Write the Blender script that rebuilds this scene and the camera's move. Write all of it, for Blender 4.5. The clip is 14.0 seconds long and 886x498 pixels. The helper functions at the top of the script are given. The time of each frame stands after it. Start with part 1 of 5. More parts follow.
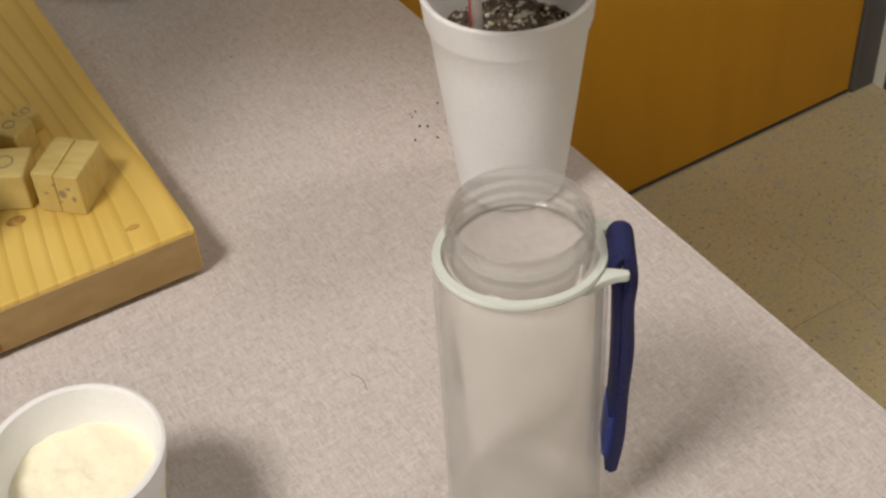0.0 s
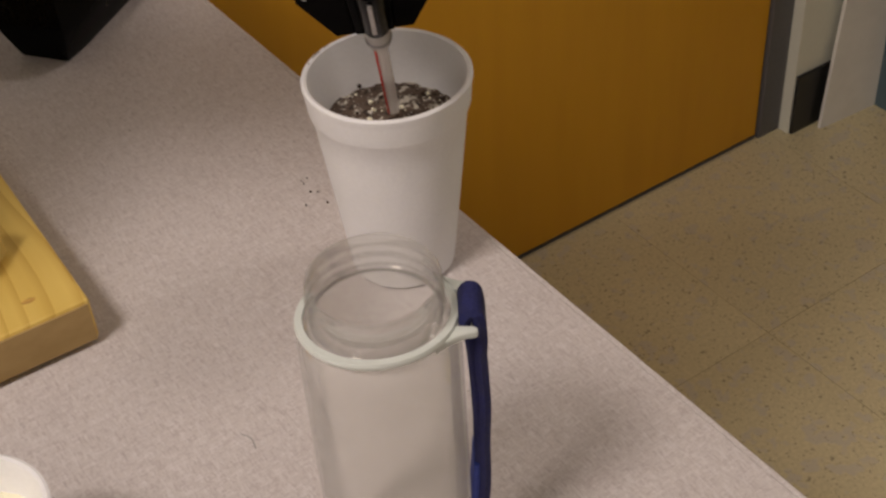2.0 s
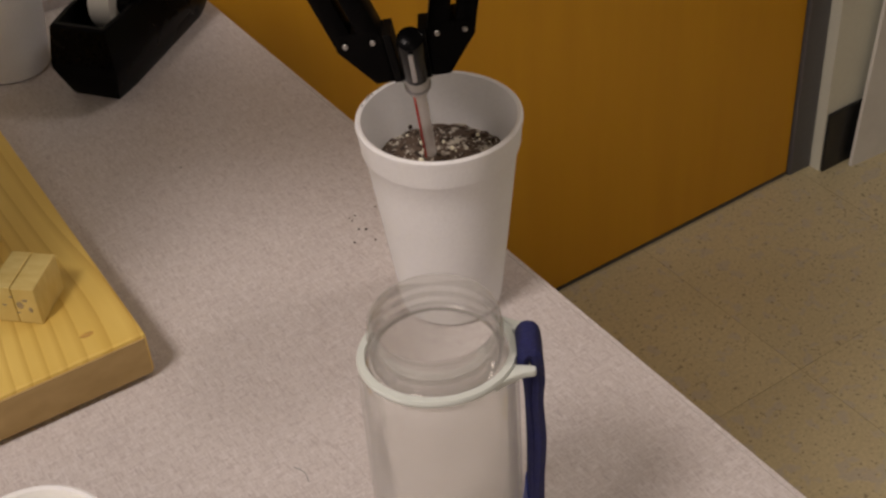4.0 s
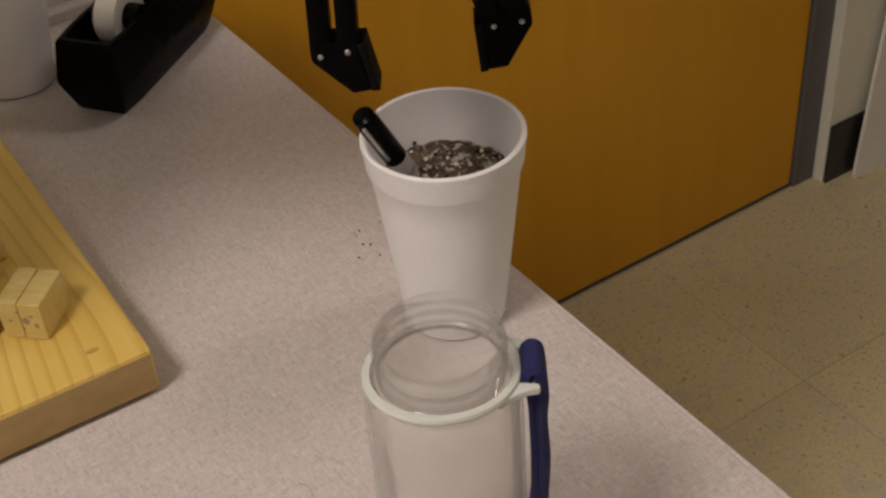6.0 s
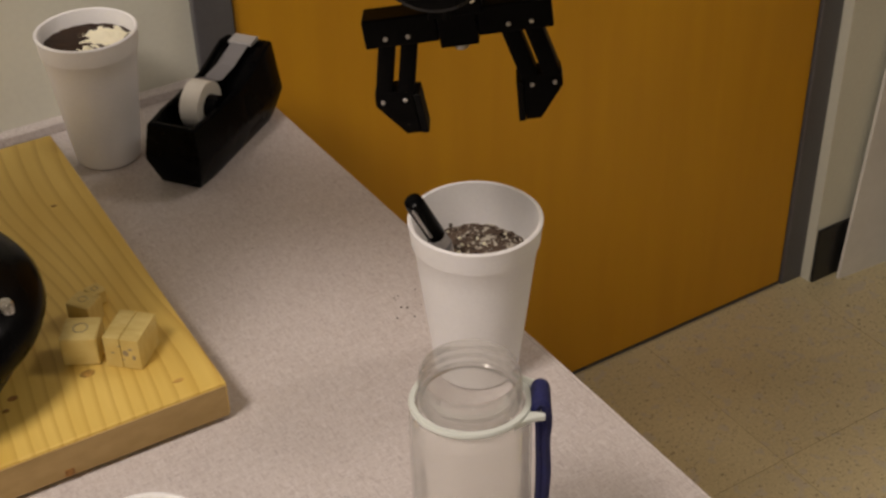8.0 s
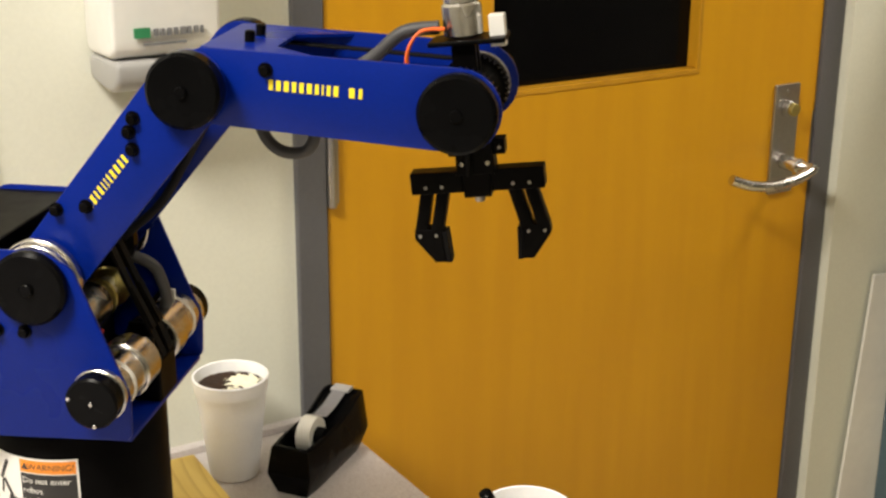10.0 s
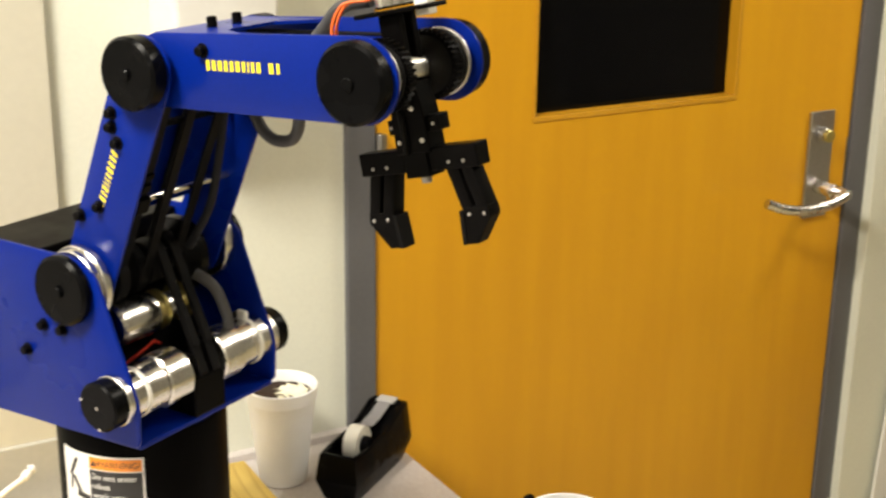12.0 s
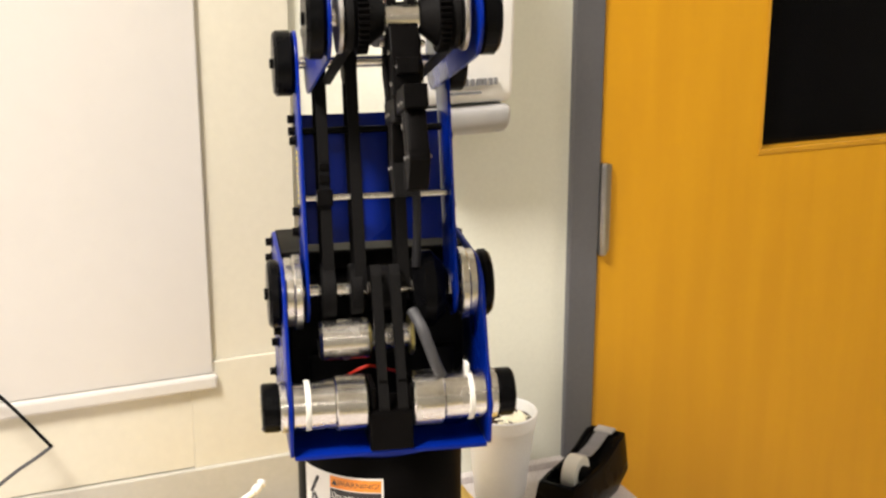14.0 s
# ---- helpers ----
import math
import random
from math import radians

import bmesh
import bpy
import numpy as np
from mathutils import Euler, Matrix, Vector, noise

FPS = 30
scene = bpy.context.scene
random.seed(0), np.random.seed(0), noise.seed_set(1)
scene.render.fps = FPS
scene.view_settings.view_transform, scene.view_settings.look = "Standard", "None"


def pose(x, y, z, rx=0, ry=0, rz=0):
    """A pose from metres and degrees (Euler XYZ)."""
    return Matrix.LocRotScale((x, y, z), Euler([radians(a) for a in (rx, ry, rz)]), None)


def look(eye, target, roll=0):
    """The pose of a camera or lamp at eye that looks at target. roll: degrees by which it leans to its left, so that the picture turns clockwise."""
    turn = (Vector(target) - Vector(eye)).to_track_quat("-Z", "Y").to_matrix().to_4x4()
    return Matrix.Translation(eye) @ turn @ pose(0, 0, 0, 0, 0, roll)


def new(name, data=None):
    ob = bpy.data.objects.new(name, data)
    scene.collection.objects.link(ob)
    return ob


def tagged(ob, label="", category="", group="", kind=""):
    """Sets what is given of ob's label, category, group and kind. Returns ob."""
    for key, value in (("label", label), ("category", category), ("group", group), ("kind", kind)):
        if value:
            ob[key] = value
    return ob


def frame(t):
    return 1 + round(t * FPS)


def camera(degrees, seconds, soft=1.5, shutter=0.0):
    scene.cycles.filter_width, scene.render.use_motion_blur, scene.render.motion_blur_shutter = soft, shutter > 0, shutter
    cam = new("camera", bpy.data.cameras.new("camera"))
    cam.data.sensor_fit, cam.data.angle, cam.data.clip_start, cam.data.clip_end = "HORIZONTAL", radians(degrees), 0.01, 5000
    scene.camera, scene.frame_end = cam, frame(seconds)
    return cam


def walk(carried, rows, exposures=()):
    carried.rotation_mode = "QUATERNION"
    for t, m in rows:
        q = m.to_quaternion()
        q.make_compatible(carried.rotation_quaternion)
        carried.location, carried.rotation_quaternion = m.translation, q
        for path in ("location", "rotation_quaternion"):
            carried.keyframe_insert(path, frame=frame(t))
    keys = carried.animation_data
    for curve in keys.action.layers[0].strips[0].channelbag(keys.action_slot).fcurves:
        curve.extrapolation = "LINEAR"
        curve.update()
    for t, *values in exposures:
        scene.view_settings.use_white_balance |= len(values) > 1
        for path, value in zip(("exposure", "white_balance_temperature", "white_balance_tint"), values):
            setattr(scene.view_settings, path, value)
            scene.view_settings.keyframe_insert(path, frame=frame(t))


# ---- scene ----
cam = camera(36.4, 14.0, soft=2.5, shutter=0.35)
PATH = [
    (0, (-1.295, -1.076, 1.19), (-0.576, 0.209, -0.164), -4.0),
    (0.5, (-1.291, -1.075, 1.198), (-0.547, 0.212, -0.139), -3.8),
    (1, (-1.274, -1.093, 1.2), (-0.482, 0.174, -0.13), -4.0),
    (1.5, (-1.269, -1.109, 1.201), (-0.468, 0.156, -0.125), -4.4),
    (2, (-1.274, -1.118, 1.216), (-0.463, 0.166, -0.085), -4.1),
    (2.5, (-1.291, -1.113, 1.223), (-0.505, 0.196, -0.068), -4.1),
    (3, (-1.295, -1.114, 1.227), (-0.498, 0.202, -0.051), -4.0),
    (5.5, (-1.289, -1.12, 1.233), (-0.482, 0.209, -0.025), -4.7),
    (6, (-1.293, -1.117, 1.236), (-0.488, 0.218, -0.017), -4.5),
    (6.5, (-1.301, -1.124, 1.243), (-0.5, 0.229, 0.006), -4.8),
    (7, (-1.315, -1.139, 1.265), (-0.486, 0.249, 0.088), -4.1),
    (7.5, (-1.349, -1.183, 1.299), (-0.509, 0.216, 0.143), -3.0),
    (8, (-1.386, -1.239, 1.338), (-0.545, 0.164, 0.186), -1.6),
    (8.5, (-1.438, -1.327, 1.412), (-0.616, 0.230, 0.462), -2.2),
    (9, (-1.518, -1.431, 1.446), (-0.686, 0.207, 0.655), -1.3),
    (9.2, (-1.577, -1.49, 1.456), (-0.699, 0.166, 0.756), -1.1),
    (11.5, (-1.683, -1.577, 1.493), (-0.662, 0.029, 0.879), 0.7),
    (12, (-1.698, -1.591, 1.494), (-0.751, 0.062, 0.885), 0.7),
    (12.5, (-1.715, -1.583, 1.503), (-0.85, 0.115, 0.894), 1.0),
    (13, (-1.729, -1.582, 1.496), (-0.882, 0.129, 0.9), 0.9),
    (13.5, (-1.746, -1.569, 1.495), (-1.006, 0.198, 0.921), 1.5),
    (14, (-1.759, -1.564, 1.501), (-1.038, 0.21, 0.924), -0.0),
]
walk(cam, [(t, look(e, g, r)) for t, e, g, r in PATH], [(0.0, -1.11, 6450, 13), (0.5, -1.31, 6600, 15), (1.0, -1.41, 6700, 18), (3.0, -1.50, 6700, 21), (6.5, -1.53, 6850, 21), (8.0, -1.41, 6900, 19), (8.5, -1.25, 6950, 17), (9.0, -0.92, 6900, 13), (9.2, -0.75, 6850, 12), (11.3, -0.02, 6500, 6), (12.5, 0.08, 6850, 9), (13.5, 0.11, 6500, 12), (14.0, 0.08, 6450, 13)])

# ---- world and lights: a closed room under unseen ceiling panels, two added as fill ----
world = bpy.data.worlds.new("world")
scene.world = world
world.use_nodes = True
world.node_tree.nodes["Background"].inputs[0].default_value = (0.9, 0.95, 1.0, 1)
world.node_tree.nodes["Background"].inputs[1].default_value = 0.05
ROOM_X0, ROOM_X1, ROOM_Y0, ROOM_H = -4.2, 2.6, -4.6, 2.75
# Second and third are added fill, for the far room, floor and door.
LIGHTS = [(-2.4, -0.98, 102), (-2.4, -3.7, 24), (0.92, -0.78, 37)]


def ceiling_lamp(x, y, watts):
    data = bpy.data.lights.new("panel_light", "AREA")
    data.shape, data.size, data.size_y = "RECTANGLE", 0.56, 0.56
    data.energy, data.color = watts, (1.0, 0.935, 0.84)
    ob = new("panel_light", data)
    ob.location = (x, y, ROOM_H - 0.035)


for lx, ly, watts in LIGHTS:
    ceiling_lamp(lx, ly, watts)


# ---- materials ----
def material(name, color, rough=0.5, metal=0.0, bump=0.0, scale=60.0, vary=0.12, scale2=6.0, vary2=0.08, coat=0.0, stretch=(1, 1, 1), spec=0.5):
    """Principled surface with grain at a fine and a coarse scale and a little relief."""
    m = bpy.data.materials.new(name)
    m.use_nodes = True
    nt = m.node_tree
    b = nt.nodes["Principled BSDF"]
    b.inputs["Metallic"].default_value = metal
    b.inputs["Coat Weight"].default_value = coat
    b.inputs["Specular IOR Level"].default_value = spec
    tc = nt.nodes.new("ShaderNodeTexCoord")
    mp = nt.nodes.new("ShaderNodeMapping")
    mp.inputs["Scale"].default_value = stretch
    nt.links.new(tc.outputs["Object"], mp.inputs[0])

    def tex(s, detail):
        n = nt.nodes.new("ShaderNodeTexNoise")
        n.inputs["Scale"].default_value, n.inputs["Detail"].default_value = s, detail
        nt.links.new(mp.outputs[0], n.inputs["Vector"])
        return n

    def ramp(src, lo, hi):
        r = nt.nodes.new("ShaderNodeMapRange")
        r.inputs["From Min"].default_value, r.inputs["From Max"].default_value = 0.3, 0.7
        r.inputs["To Min"].default_value, r.inputs["To Max"].default_value = lo, hi
        nt.links.new(src.outputs["Fac"], r.inputs["Value"])
        return r

    fine, coarse = tex(scale, 4), tex(scale2, 3)
    mul = nt.nodes.new("ShaderNodeMath")
    mul.operation = "MULTIPLY"
    nt.links.new(ramp(fine, 1 - vary, 1 + vary).outputs[0], mul.inputs[0])
    nt.links.new(ramp(coarse, 1 - vary2, 1 + vary2).outputs[0], mul.inputs[1])
    mix = nt.nodes.new("ShaderNodeVectorMath")
    mix.operation = "SCALE"
    mix.inputs[0].default_value = color
    nt.links.new(mul.outputs[0], mix.inputs["Scale"])
    nt.links.new(mix.outputs[0], b.inputs["Base Color"])
    nt.links.new(ramp(coarse, max(rough - 0.07, 0.02), min(rough + 0.07, 1)).outputs[0], b.inputs["Roughness"])
    if bump:
        bp = nt.nodes.new("ShaderNodeBump")
        bp.inputs["Strength"].default_value, bp.inputs["Distance"].default_value = bump, 0.002
        nt.links.new(fine.outputs["Fac"], bp.inputs["Height"])
        nt.links.new(bp.outputs[0], b.inputs["Normal"])
    return m


def speckled(name, base, spots, rough, scale, scale_b, amount, stretch=(1, 1, 1)):
    """Base colour with two families of flecks, as in laminate and vinyl tile."""
    m = material(name, base, rough, bump=0.05, scale=scale, vary=0.09, scale2=5, vary2=0.05)
    nt = m.node_tree
    b = nt.nodes["Principled BSDF"]
    src = b.inputs["Base Color"].links[0].from_socket
    tc = nt.nodes.new("ShaderNodeTexCoord")
    info = nt.nodes.new("ShaderNodeObjectInfo")
    add = nt.nodes.new("ShaderNodeVectorMath")
    nt.links.new(tc.outputs["Object"], add.inputs[0])
    scl = nt.nodes.new("ShaderNodeVectorMath")
    scl.operation = "SCALE"
    scl.inputs[0].default_value = (37, 19, 11)
    nt.links.new(info.outputs["Random"], scl.inputs["Scale"])
    nt.links.new(scl.outputs[0], add.inputs[1])
    for k, (col, s, cut) in enumerate(spots):
        mp = nt.nodes.new("ShaderNodeMapping")
        mp.inputs["Scale"].default_value = stretch if k % 2 == 0 else (stretch[1], stretch[0], stretch[2])
        nt.links.new(add.outputs[0], mp.inputs[0])
        n = nt.nodes.new("ShaderNodeTexNoise")
        n.inputs["Scale"].default_value, n.inputs["Detail"].default_value = s, 2
        nt.links.new(mp.outputs[0], n.inputs["Vector"])
        r = nt.nodes.new("ShaderNodeMapRange")
        r.inputs["From Min"].default_value, r.inputs["From Max"].default_value = cut, cut + 0.08
        r.inputs["To Max"].default_value = amount
        nt.links.new(n.outputs["Fac"], r.inputs["Value"])
        mx = nt.nodes.new("ShaderNodeMix")
        mx.data_type = "RGBA"
        mx.inputs["B"].default_value = (*col, 1)
        nt.links.new(r.outputs[0], mx.inputs["Factor"])
        nt.links.new(src, mx.inputs["A"])
        src = mx.outputs["Result"]
    nt.links.new(src, b.inputs["Base Color"])
    return m


def wood(name, light, dark, scale, stretch, rough, rings=9.0, coat=0.0, contrast=1.0):
    """Wood with long streaks and wavy growth lines along the stretched axis."""
    m = bpy.data.materials.new(name)
    m.use_nodes = True
    nt = m.node_tree
    b = nt.nodes["Principled BSDF"]
    b.inputs["Coat Weight"].default_value = coat
    b.inputs["Coat Roughness"].default_value = 0.25
    tc = nt.nodes.new("ShaderNodeTexCoord")
    info = nt.nodes.new("ShaderNodeObjectInfo")
    off = nt.nodes.new("ShaderNodeVectorMath")
    off.operation = "MULTIPLY_ADD"
    off.inputs[1].default_value = (1, 1, 1)
    nt.links.new(tc.outputs["Object"], off.inputs[0])
    nt.links.new(info.outputs["Random"], off.inputs[2])
    mp = nt.nodes.new("ShaderNodeMapping")
    mp.inputs["Scale"].default_value = stretch
    nt.links.new(off.outputs[0], mp.inputs[0])
    warp = nt.nodes.new("ShaderNodeTexNoise")
    warp.inputs["Scale"].default_value, warp.inputs["Detail"].default_value = scale * 0.35, 2
    nt.links.new(mp.outputs[0], warp.inputs["Vector"])
    w = nt.nodes.new("ShaderNodeMath")
    w.operation = "MULTIPLY"
    w.inputs[1].default_value = rings * 6.28
    nt.links.new(warp.outputs["Fac"], w.inputs[0])
    sn = nt.nodes.new("ShaderNodeMath")
    sn.operation = "SINE"
    nt.links.new(w.outputs[0], sn.inputs[0])
    fine = nt.nodes.new("ShaderNodeTexNoise")
    fine.inputs["Scale"].default_value, fine.inputs["Detail"].default_value = scale * 6, 5
    nt.links.new(mp.outputs[0], fine.inputs["Vector"])
    sm = nt.nodes.new("ShaderNodeMath")
    sm.operation = "MULTIPLY_ADD"
    sm.inputs[1].default_value = 0.16 * contrast
    nt.links.new(sn.outputs[0], sm.inputs[0])
    nt.links.new(fine.outputs["Fac"], sm.inputs[2])
    cr = nt.nodes.new("ShaderNodeValToRGB")
    cr.color_ramp.elements[0].position, cr.color_ramp.elements[0].color = 0.25, (*dark, 1)
    cr.color_ramp.elements[1].position, cr.color_ramp.elements[1].color = 0.75, (*light, 1)
    nt.links.new(sm.outputs[0], cr.inputs[0])
    nt.links.new(cr.outputs[0], b.inputs["Base Color"])
    b.inputs["Roughness"].default_value = rough
    bp = nt.nodes.new("ShaderNodeBump")
    bp.inputs["Strength"].default_value, bp.inputs["Distance"].default_value = 0.08, 0.001
    nt.links.new(fine.outputs["Fac"], bp.inputs["Height"])
    nt.links.new(bp.outputs[0], b.inputs["Normal"])
    return m


M_LAMINATE = speckled("grey_laminate", (0.60, 0.555, 0.54), [((0.40, 0.34, 0.335), 760, 0.55), ((0.44, 0.38, 0.385), 760, 0.56), ((0.74, 0.71, 0.71), 720, 0.55), ((0.74, 0.70, 0.70), 720, 0.56), ((0.30, 0.25, 0.26), 330, 0.66)], 0.45, 900, 40, 0.38, (1, 0.22, 1))
M_TILE = speckled("vinyl_tile", (0.61, 0.532, 0.32), [((0.20, 0.15, 0.09), 130, 0.66), ((0.54, 0.49, 0.39), 45, 0.56), ((0.28, 0.215, 0.135), 210, 0.63)], 0.38, 200, 30, 0.75)
M_TILE_BED = material("tile_joint", (0.42, 0.355, 0.225), 0.8)
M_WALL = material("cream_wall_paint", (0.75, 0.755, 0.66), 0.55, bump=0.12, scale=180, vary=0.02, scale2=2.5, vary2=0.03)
M_TRIM = material("yellowed_cream_paint", (0.60, 0.57, 0.47), 0.45, bump=0.08, scale=90, vary=0.02, scale2=3, vary2=0.03)
M_BOARD = material("white_board_face", (0.55, 0.53, 0.495), 0.32, scale=40, vary=0.01, scale2=2, vary2=0.02)
M_SPLASH = material("grey_painted_backsplash", (0.44, 0.425, 0.37), 0.5, bump=0.05, scale=120, vary=0.03, scale2=4, vary2=0.05)
# Walls out of view: colour kept dark to cut the light they bounce.
M_UNSEEN_WALL = material("unseen_wall_low_bounce", (0.36, 0.35, 0.32), 0.6, bump=0.1, scale=150, vary=0.03, scale2=2.5, vary2=0.06)
M_CEIL = material("ceiling_tile", (0.66, 0.65, 0.61), 0.9, bump=0.3, scale=120, vary=0.05)
M_FRAME = material("grey_painted_steel", (0.105, 0.105, 0.115), 0.42, bump=0.04, scale=150, vary=0.05, scale2=5, vary2=0.08)
M_DOOR = wood("amber_door_veneer", (0.67, 0.333, 0.008), (0.605, 0.288, 0.006), 1.6, (3.0, 3.0, 0.3), 0.42, 1.6, coat=0.05, contrast=1.2)
M_BEAD = wood("amber_bead", (0.58, 0.29, 0.016), (0.52, 0.25, 0.012), 9.0, (2, 2, 0.4), 0.35, 4.0, coat=0.15)


def pine(name, light, dark, period, rough):
    """Sawn softwood: close growth lines along y that swing into arches, over broad tonal bands."""
    m = wood(name, light, dark, 2.0, (3.0, 0.5, 3.0), rough, 3.0, contrast=0.7)
    nt = m.node_tree
    b = nt.nodes["Principled BSDF"]
    src = b.inputs["Base Color"].links[0].from_socket
    tc = nt.nodes.new("ShaderNodeTexCoord")
    mp = nt.nodes.new("ShaderNodeMapping")
    mp.inputs["Scale"].default_value = (1, 0.4, 1)
    nt.links.new(tc.outputs["Object"], mp.inputs[0])
    wv = nt.nodes.new("ShaderNodeTexWave")
    wv.wave_profile = "SAW"
    wv.inputs["Scale"].default_value = 2 * math.pi / (20 * period)
    wv.inputs["Distortion"].default_value = 34
    wv.inputs["Detail"].default_value = 1.0
    wv.inputs["Detail Scale"].default_value = 0.24
    nt.links.new(mp.outputs[0], wv.inputs["Vector"])
    r = nt.nodes.new("ShaderNodeMapRange")
    r.inputs["From Min"].default_value, r.inputs["From Max"].default_value = 0.62, 1.0
    r.inputs["To Max"].default_value = 0.58
    nt.links.new(wv.outputs["Fac"], r.inputs["Value"])
    mx = nt.nodes.new("ShaderNodeMix")
    mx.data_type = "RGBA"
    mx.inputs["B"].default_value = (dark[0] * 0.78, dark[1] * 0.66, dark[2] * 0.5, 1)
    nt.links.new(r.outputs[0], mx.inputs["Factor"])
    nt.links.new(src, mx.inputs["A"])
    nt.links.new(mx.outputs["Result"], b.inputs["Base Color"])
    return m


M_PINE = pine("pine_board", (0.81, 0.59, 0.16), (0.68, 0.45, 0.085), 0.0135, 0.5)
M_PINE_END = wood("pine_end_grain", (0.47, 0.32, 0.13), (0.38, 0.25, 0.09), 10.0, (1, 1, 2.0), 0.65, 4.0)
M_KNOT = material("pine_knot", (0.30, 0.14, 0.03), 0.55, scale=300, vary=0.4, scale2=80, vary2=0.3)
M_KNOT_PALE = material("pale_pine_knot", (0.50, 0.29, 0.07), 0.55, scale=260, vary=0.35, scale2=70, vary2=0.3)
M_BLOCK = wood("bare_block_wood", (0.79, 0.64, 0.25), (0.69, 0.52, 0.17), 14.0, (1, 3, 1), 0.65, 4.0)
M_GRAPHITE = material("pencil_mark", (0.40, 0.31, 0.19), 0.7, scale=900, vary=0.3)
M_FOAM = material("white_foam", (0.91, 0.915, 0.93), 0.5, bump=0.12, scale=420, vary=0.02, scale2=30, vary2=0.015)
M_FOAM.node_tree.nodes["Principled BSDF"].inputs["Subsurface Weight"].default_value = 0.15
M_FOAM.node_tree.nodes["Principled BSDF"].inputs["Subsurface Radius"].default_value = (0.004, 0.004, 0.0035)
M_COFFEE = material("dark_ground_coffee", (0.035, 0.017, 0.008), 0.95, bump=1.0, scale=900, vary=0.5, scale2=120, vary2=0.4)
M_CREAM = material("creamer_powder", (0.91, 0.875, 0.68), 0.9, bump=0.15, scale=500, vary=0.03, scale2=90, vary2=0.03)
M_MIX = speckled("grey_brown_mixture", (0.105, 0.072, 0.052), [((0.58, 0.54, 0.46), 130, 0.56), ((0.025, 0.015, 0.01), 280, 0.55), ((0.66, 0.62, 0.54), 330, 0.60)], 0.95, 700, 60, 0.9)


def thin_clear(name, haze, gloss, tint=0.995):
    """Thin clear plastic: see-through with a little haze, and gloss that grows at grazing angles."""
    m = bpy.data.materials.new(name)
    m.use_nodes = True
    nt = m.node_tree
    out = nt.nodes["Material Output"]
    nt.nodes.remove(nt.nodes["Principled BSDF"])
    tr = nt.nodes.new("ShaderNodeBsdfTransparent")
    tr.inputs[0].default_value = (tint, tint, tint * 0.99, 1)
    df = nt.nodes.new("ShaderNodeBsdfDiffuse")
    df.inputs[0].default_value = (0.92, 0.895, 0.885, 1)
    gl = nt.nodes.new("ShaderNodeBsdfGlossy")
    gl.inputs["Roughness"].default_value = 0.06
    lw = nt.nodes.new("ShaderNodeLayerWeight")
    lw.inputs["Blend"].default_value = gloss
    a, b = nt.nodes.new("ShaderNodeMixShader"), nt.nodes.new("ShaderNodeMixShader")
    a.inputs[0].default_value = haze
    nt.links.new(tr.outputs[0], a.inputs[1])
    nt.links.new(df.outputs[0], a.inputs[2])
    cap = nt.nodes.new("ShaderNodeMath")
    cap.operation = "MULTIPLY"
    cap.inputs[1].default_value = 0.45
    nt.links.new(lw.outputs["Fresnel"], cap.inputs[0])
    nt.links.new(cap.outputs[0], b.inputs[0])
    nt.links.new(a.outputs[0], b.inputs[1])
    nt.links.new(gl.outputs[0], b.inputs[2])
    nt.links.new(b.outputs[0], out.inputs[0])
    return m


M_PET = thin_clear("clear_plastic", 0.17, 0.12)
M_NECK = thin_clear("clear_thick_plastic", 0.11, 0.42, 0.965)
M_STRAW = thin_clear("milky_straw", 0.45, 0.15)
M_MINT = material("pale_mint_plastic", (0.70, 0.75, 0.71), 0.4, scale=60, vary=0.02)
M_WRAP = thin_clear("wrinkled_clear_tape", 0.5, 0.3)
M_NAVY = material("navy_webbing", (0.012, 0.016, 0.10), 0.75, bump=0.6, scale=900, vary=0.25, scale2=120, vary2=0.15)
M_LINING = material("bright_blue_lining", (0.03, 0.06, 0.34), 0.6, scale=300, vary=0.2)
M_BLACK = material("black_plastic", (0.0024, 0.0024, 0.0027), 0.25, spec=0.06, bump=0.04, scale=250, vary=0.15, scale2=20, vary2=0.2)
M_BLACK_MATT = material("black_anodised_metal", (0.0024, 0.0021, 0.0021), 0.38, spec=0.045, bump=0.05, scale=300, vary=0.2, scale2=25, vary2=0.2)
M_RUBBER = material("black_rubber", (0.004, 0.0037, 0.0037), 0.6, spec=0.08, bump=0.15, scale=300, vary=0.2)
M_BLUE = material("blue_enamel", (0.0005, 0.0125, 0.185), 0.30, spec=0.15, bump=0.03, scale=260, vary=0.05, scale2=8, vary2=0.08)
M_YELLOW = material("yellow_print", (0.85, 0.70, 0.02), 0.5, scale=300, vary=0.06)
M_SILVER = material("brushed_steel", (0.62, 0.60, 0.57), 0.24, 1.0, bump=0.05, scale=350, vary=0.08, scale2=30, vary2=0.06)
M_STEEL = material("satin_steel", (0.42, 0.405, 0.39), 0.36, 1.0, scale=200, vary=0.06)
M_BRASS = material("yellow_plated_metal", (0.55, 0.47, 0.18), 0.35, 1.0, scale=200, vary=0.1)
M_HOSE = material("grey_conduit", (0.042, 0.042, 0.046), 0.55, bump=0.1, scale=150, vary=0.08)
M_CONDUIT = material("dark_grey_conduit", (0.014, 0.014, 0.016), 0.75, spec=0.15, bump=0.1, scale=150, vary=0.08)
M_ORANGE = material("orange_wire", (0.75, 0.13, 0.02), 0.45, scale=100, vary=0.05)
M_RED = material("red_stripe", (0.55, 0.03, 0.015), 0.5, scale=100, vary=0.05)
M_WHITE = material("white_plastic", (0.78, 0.77, 0.74), 0.38, scale=60, vary=0.02)
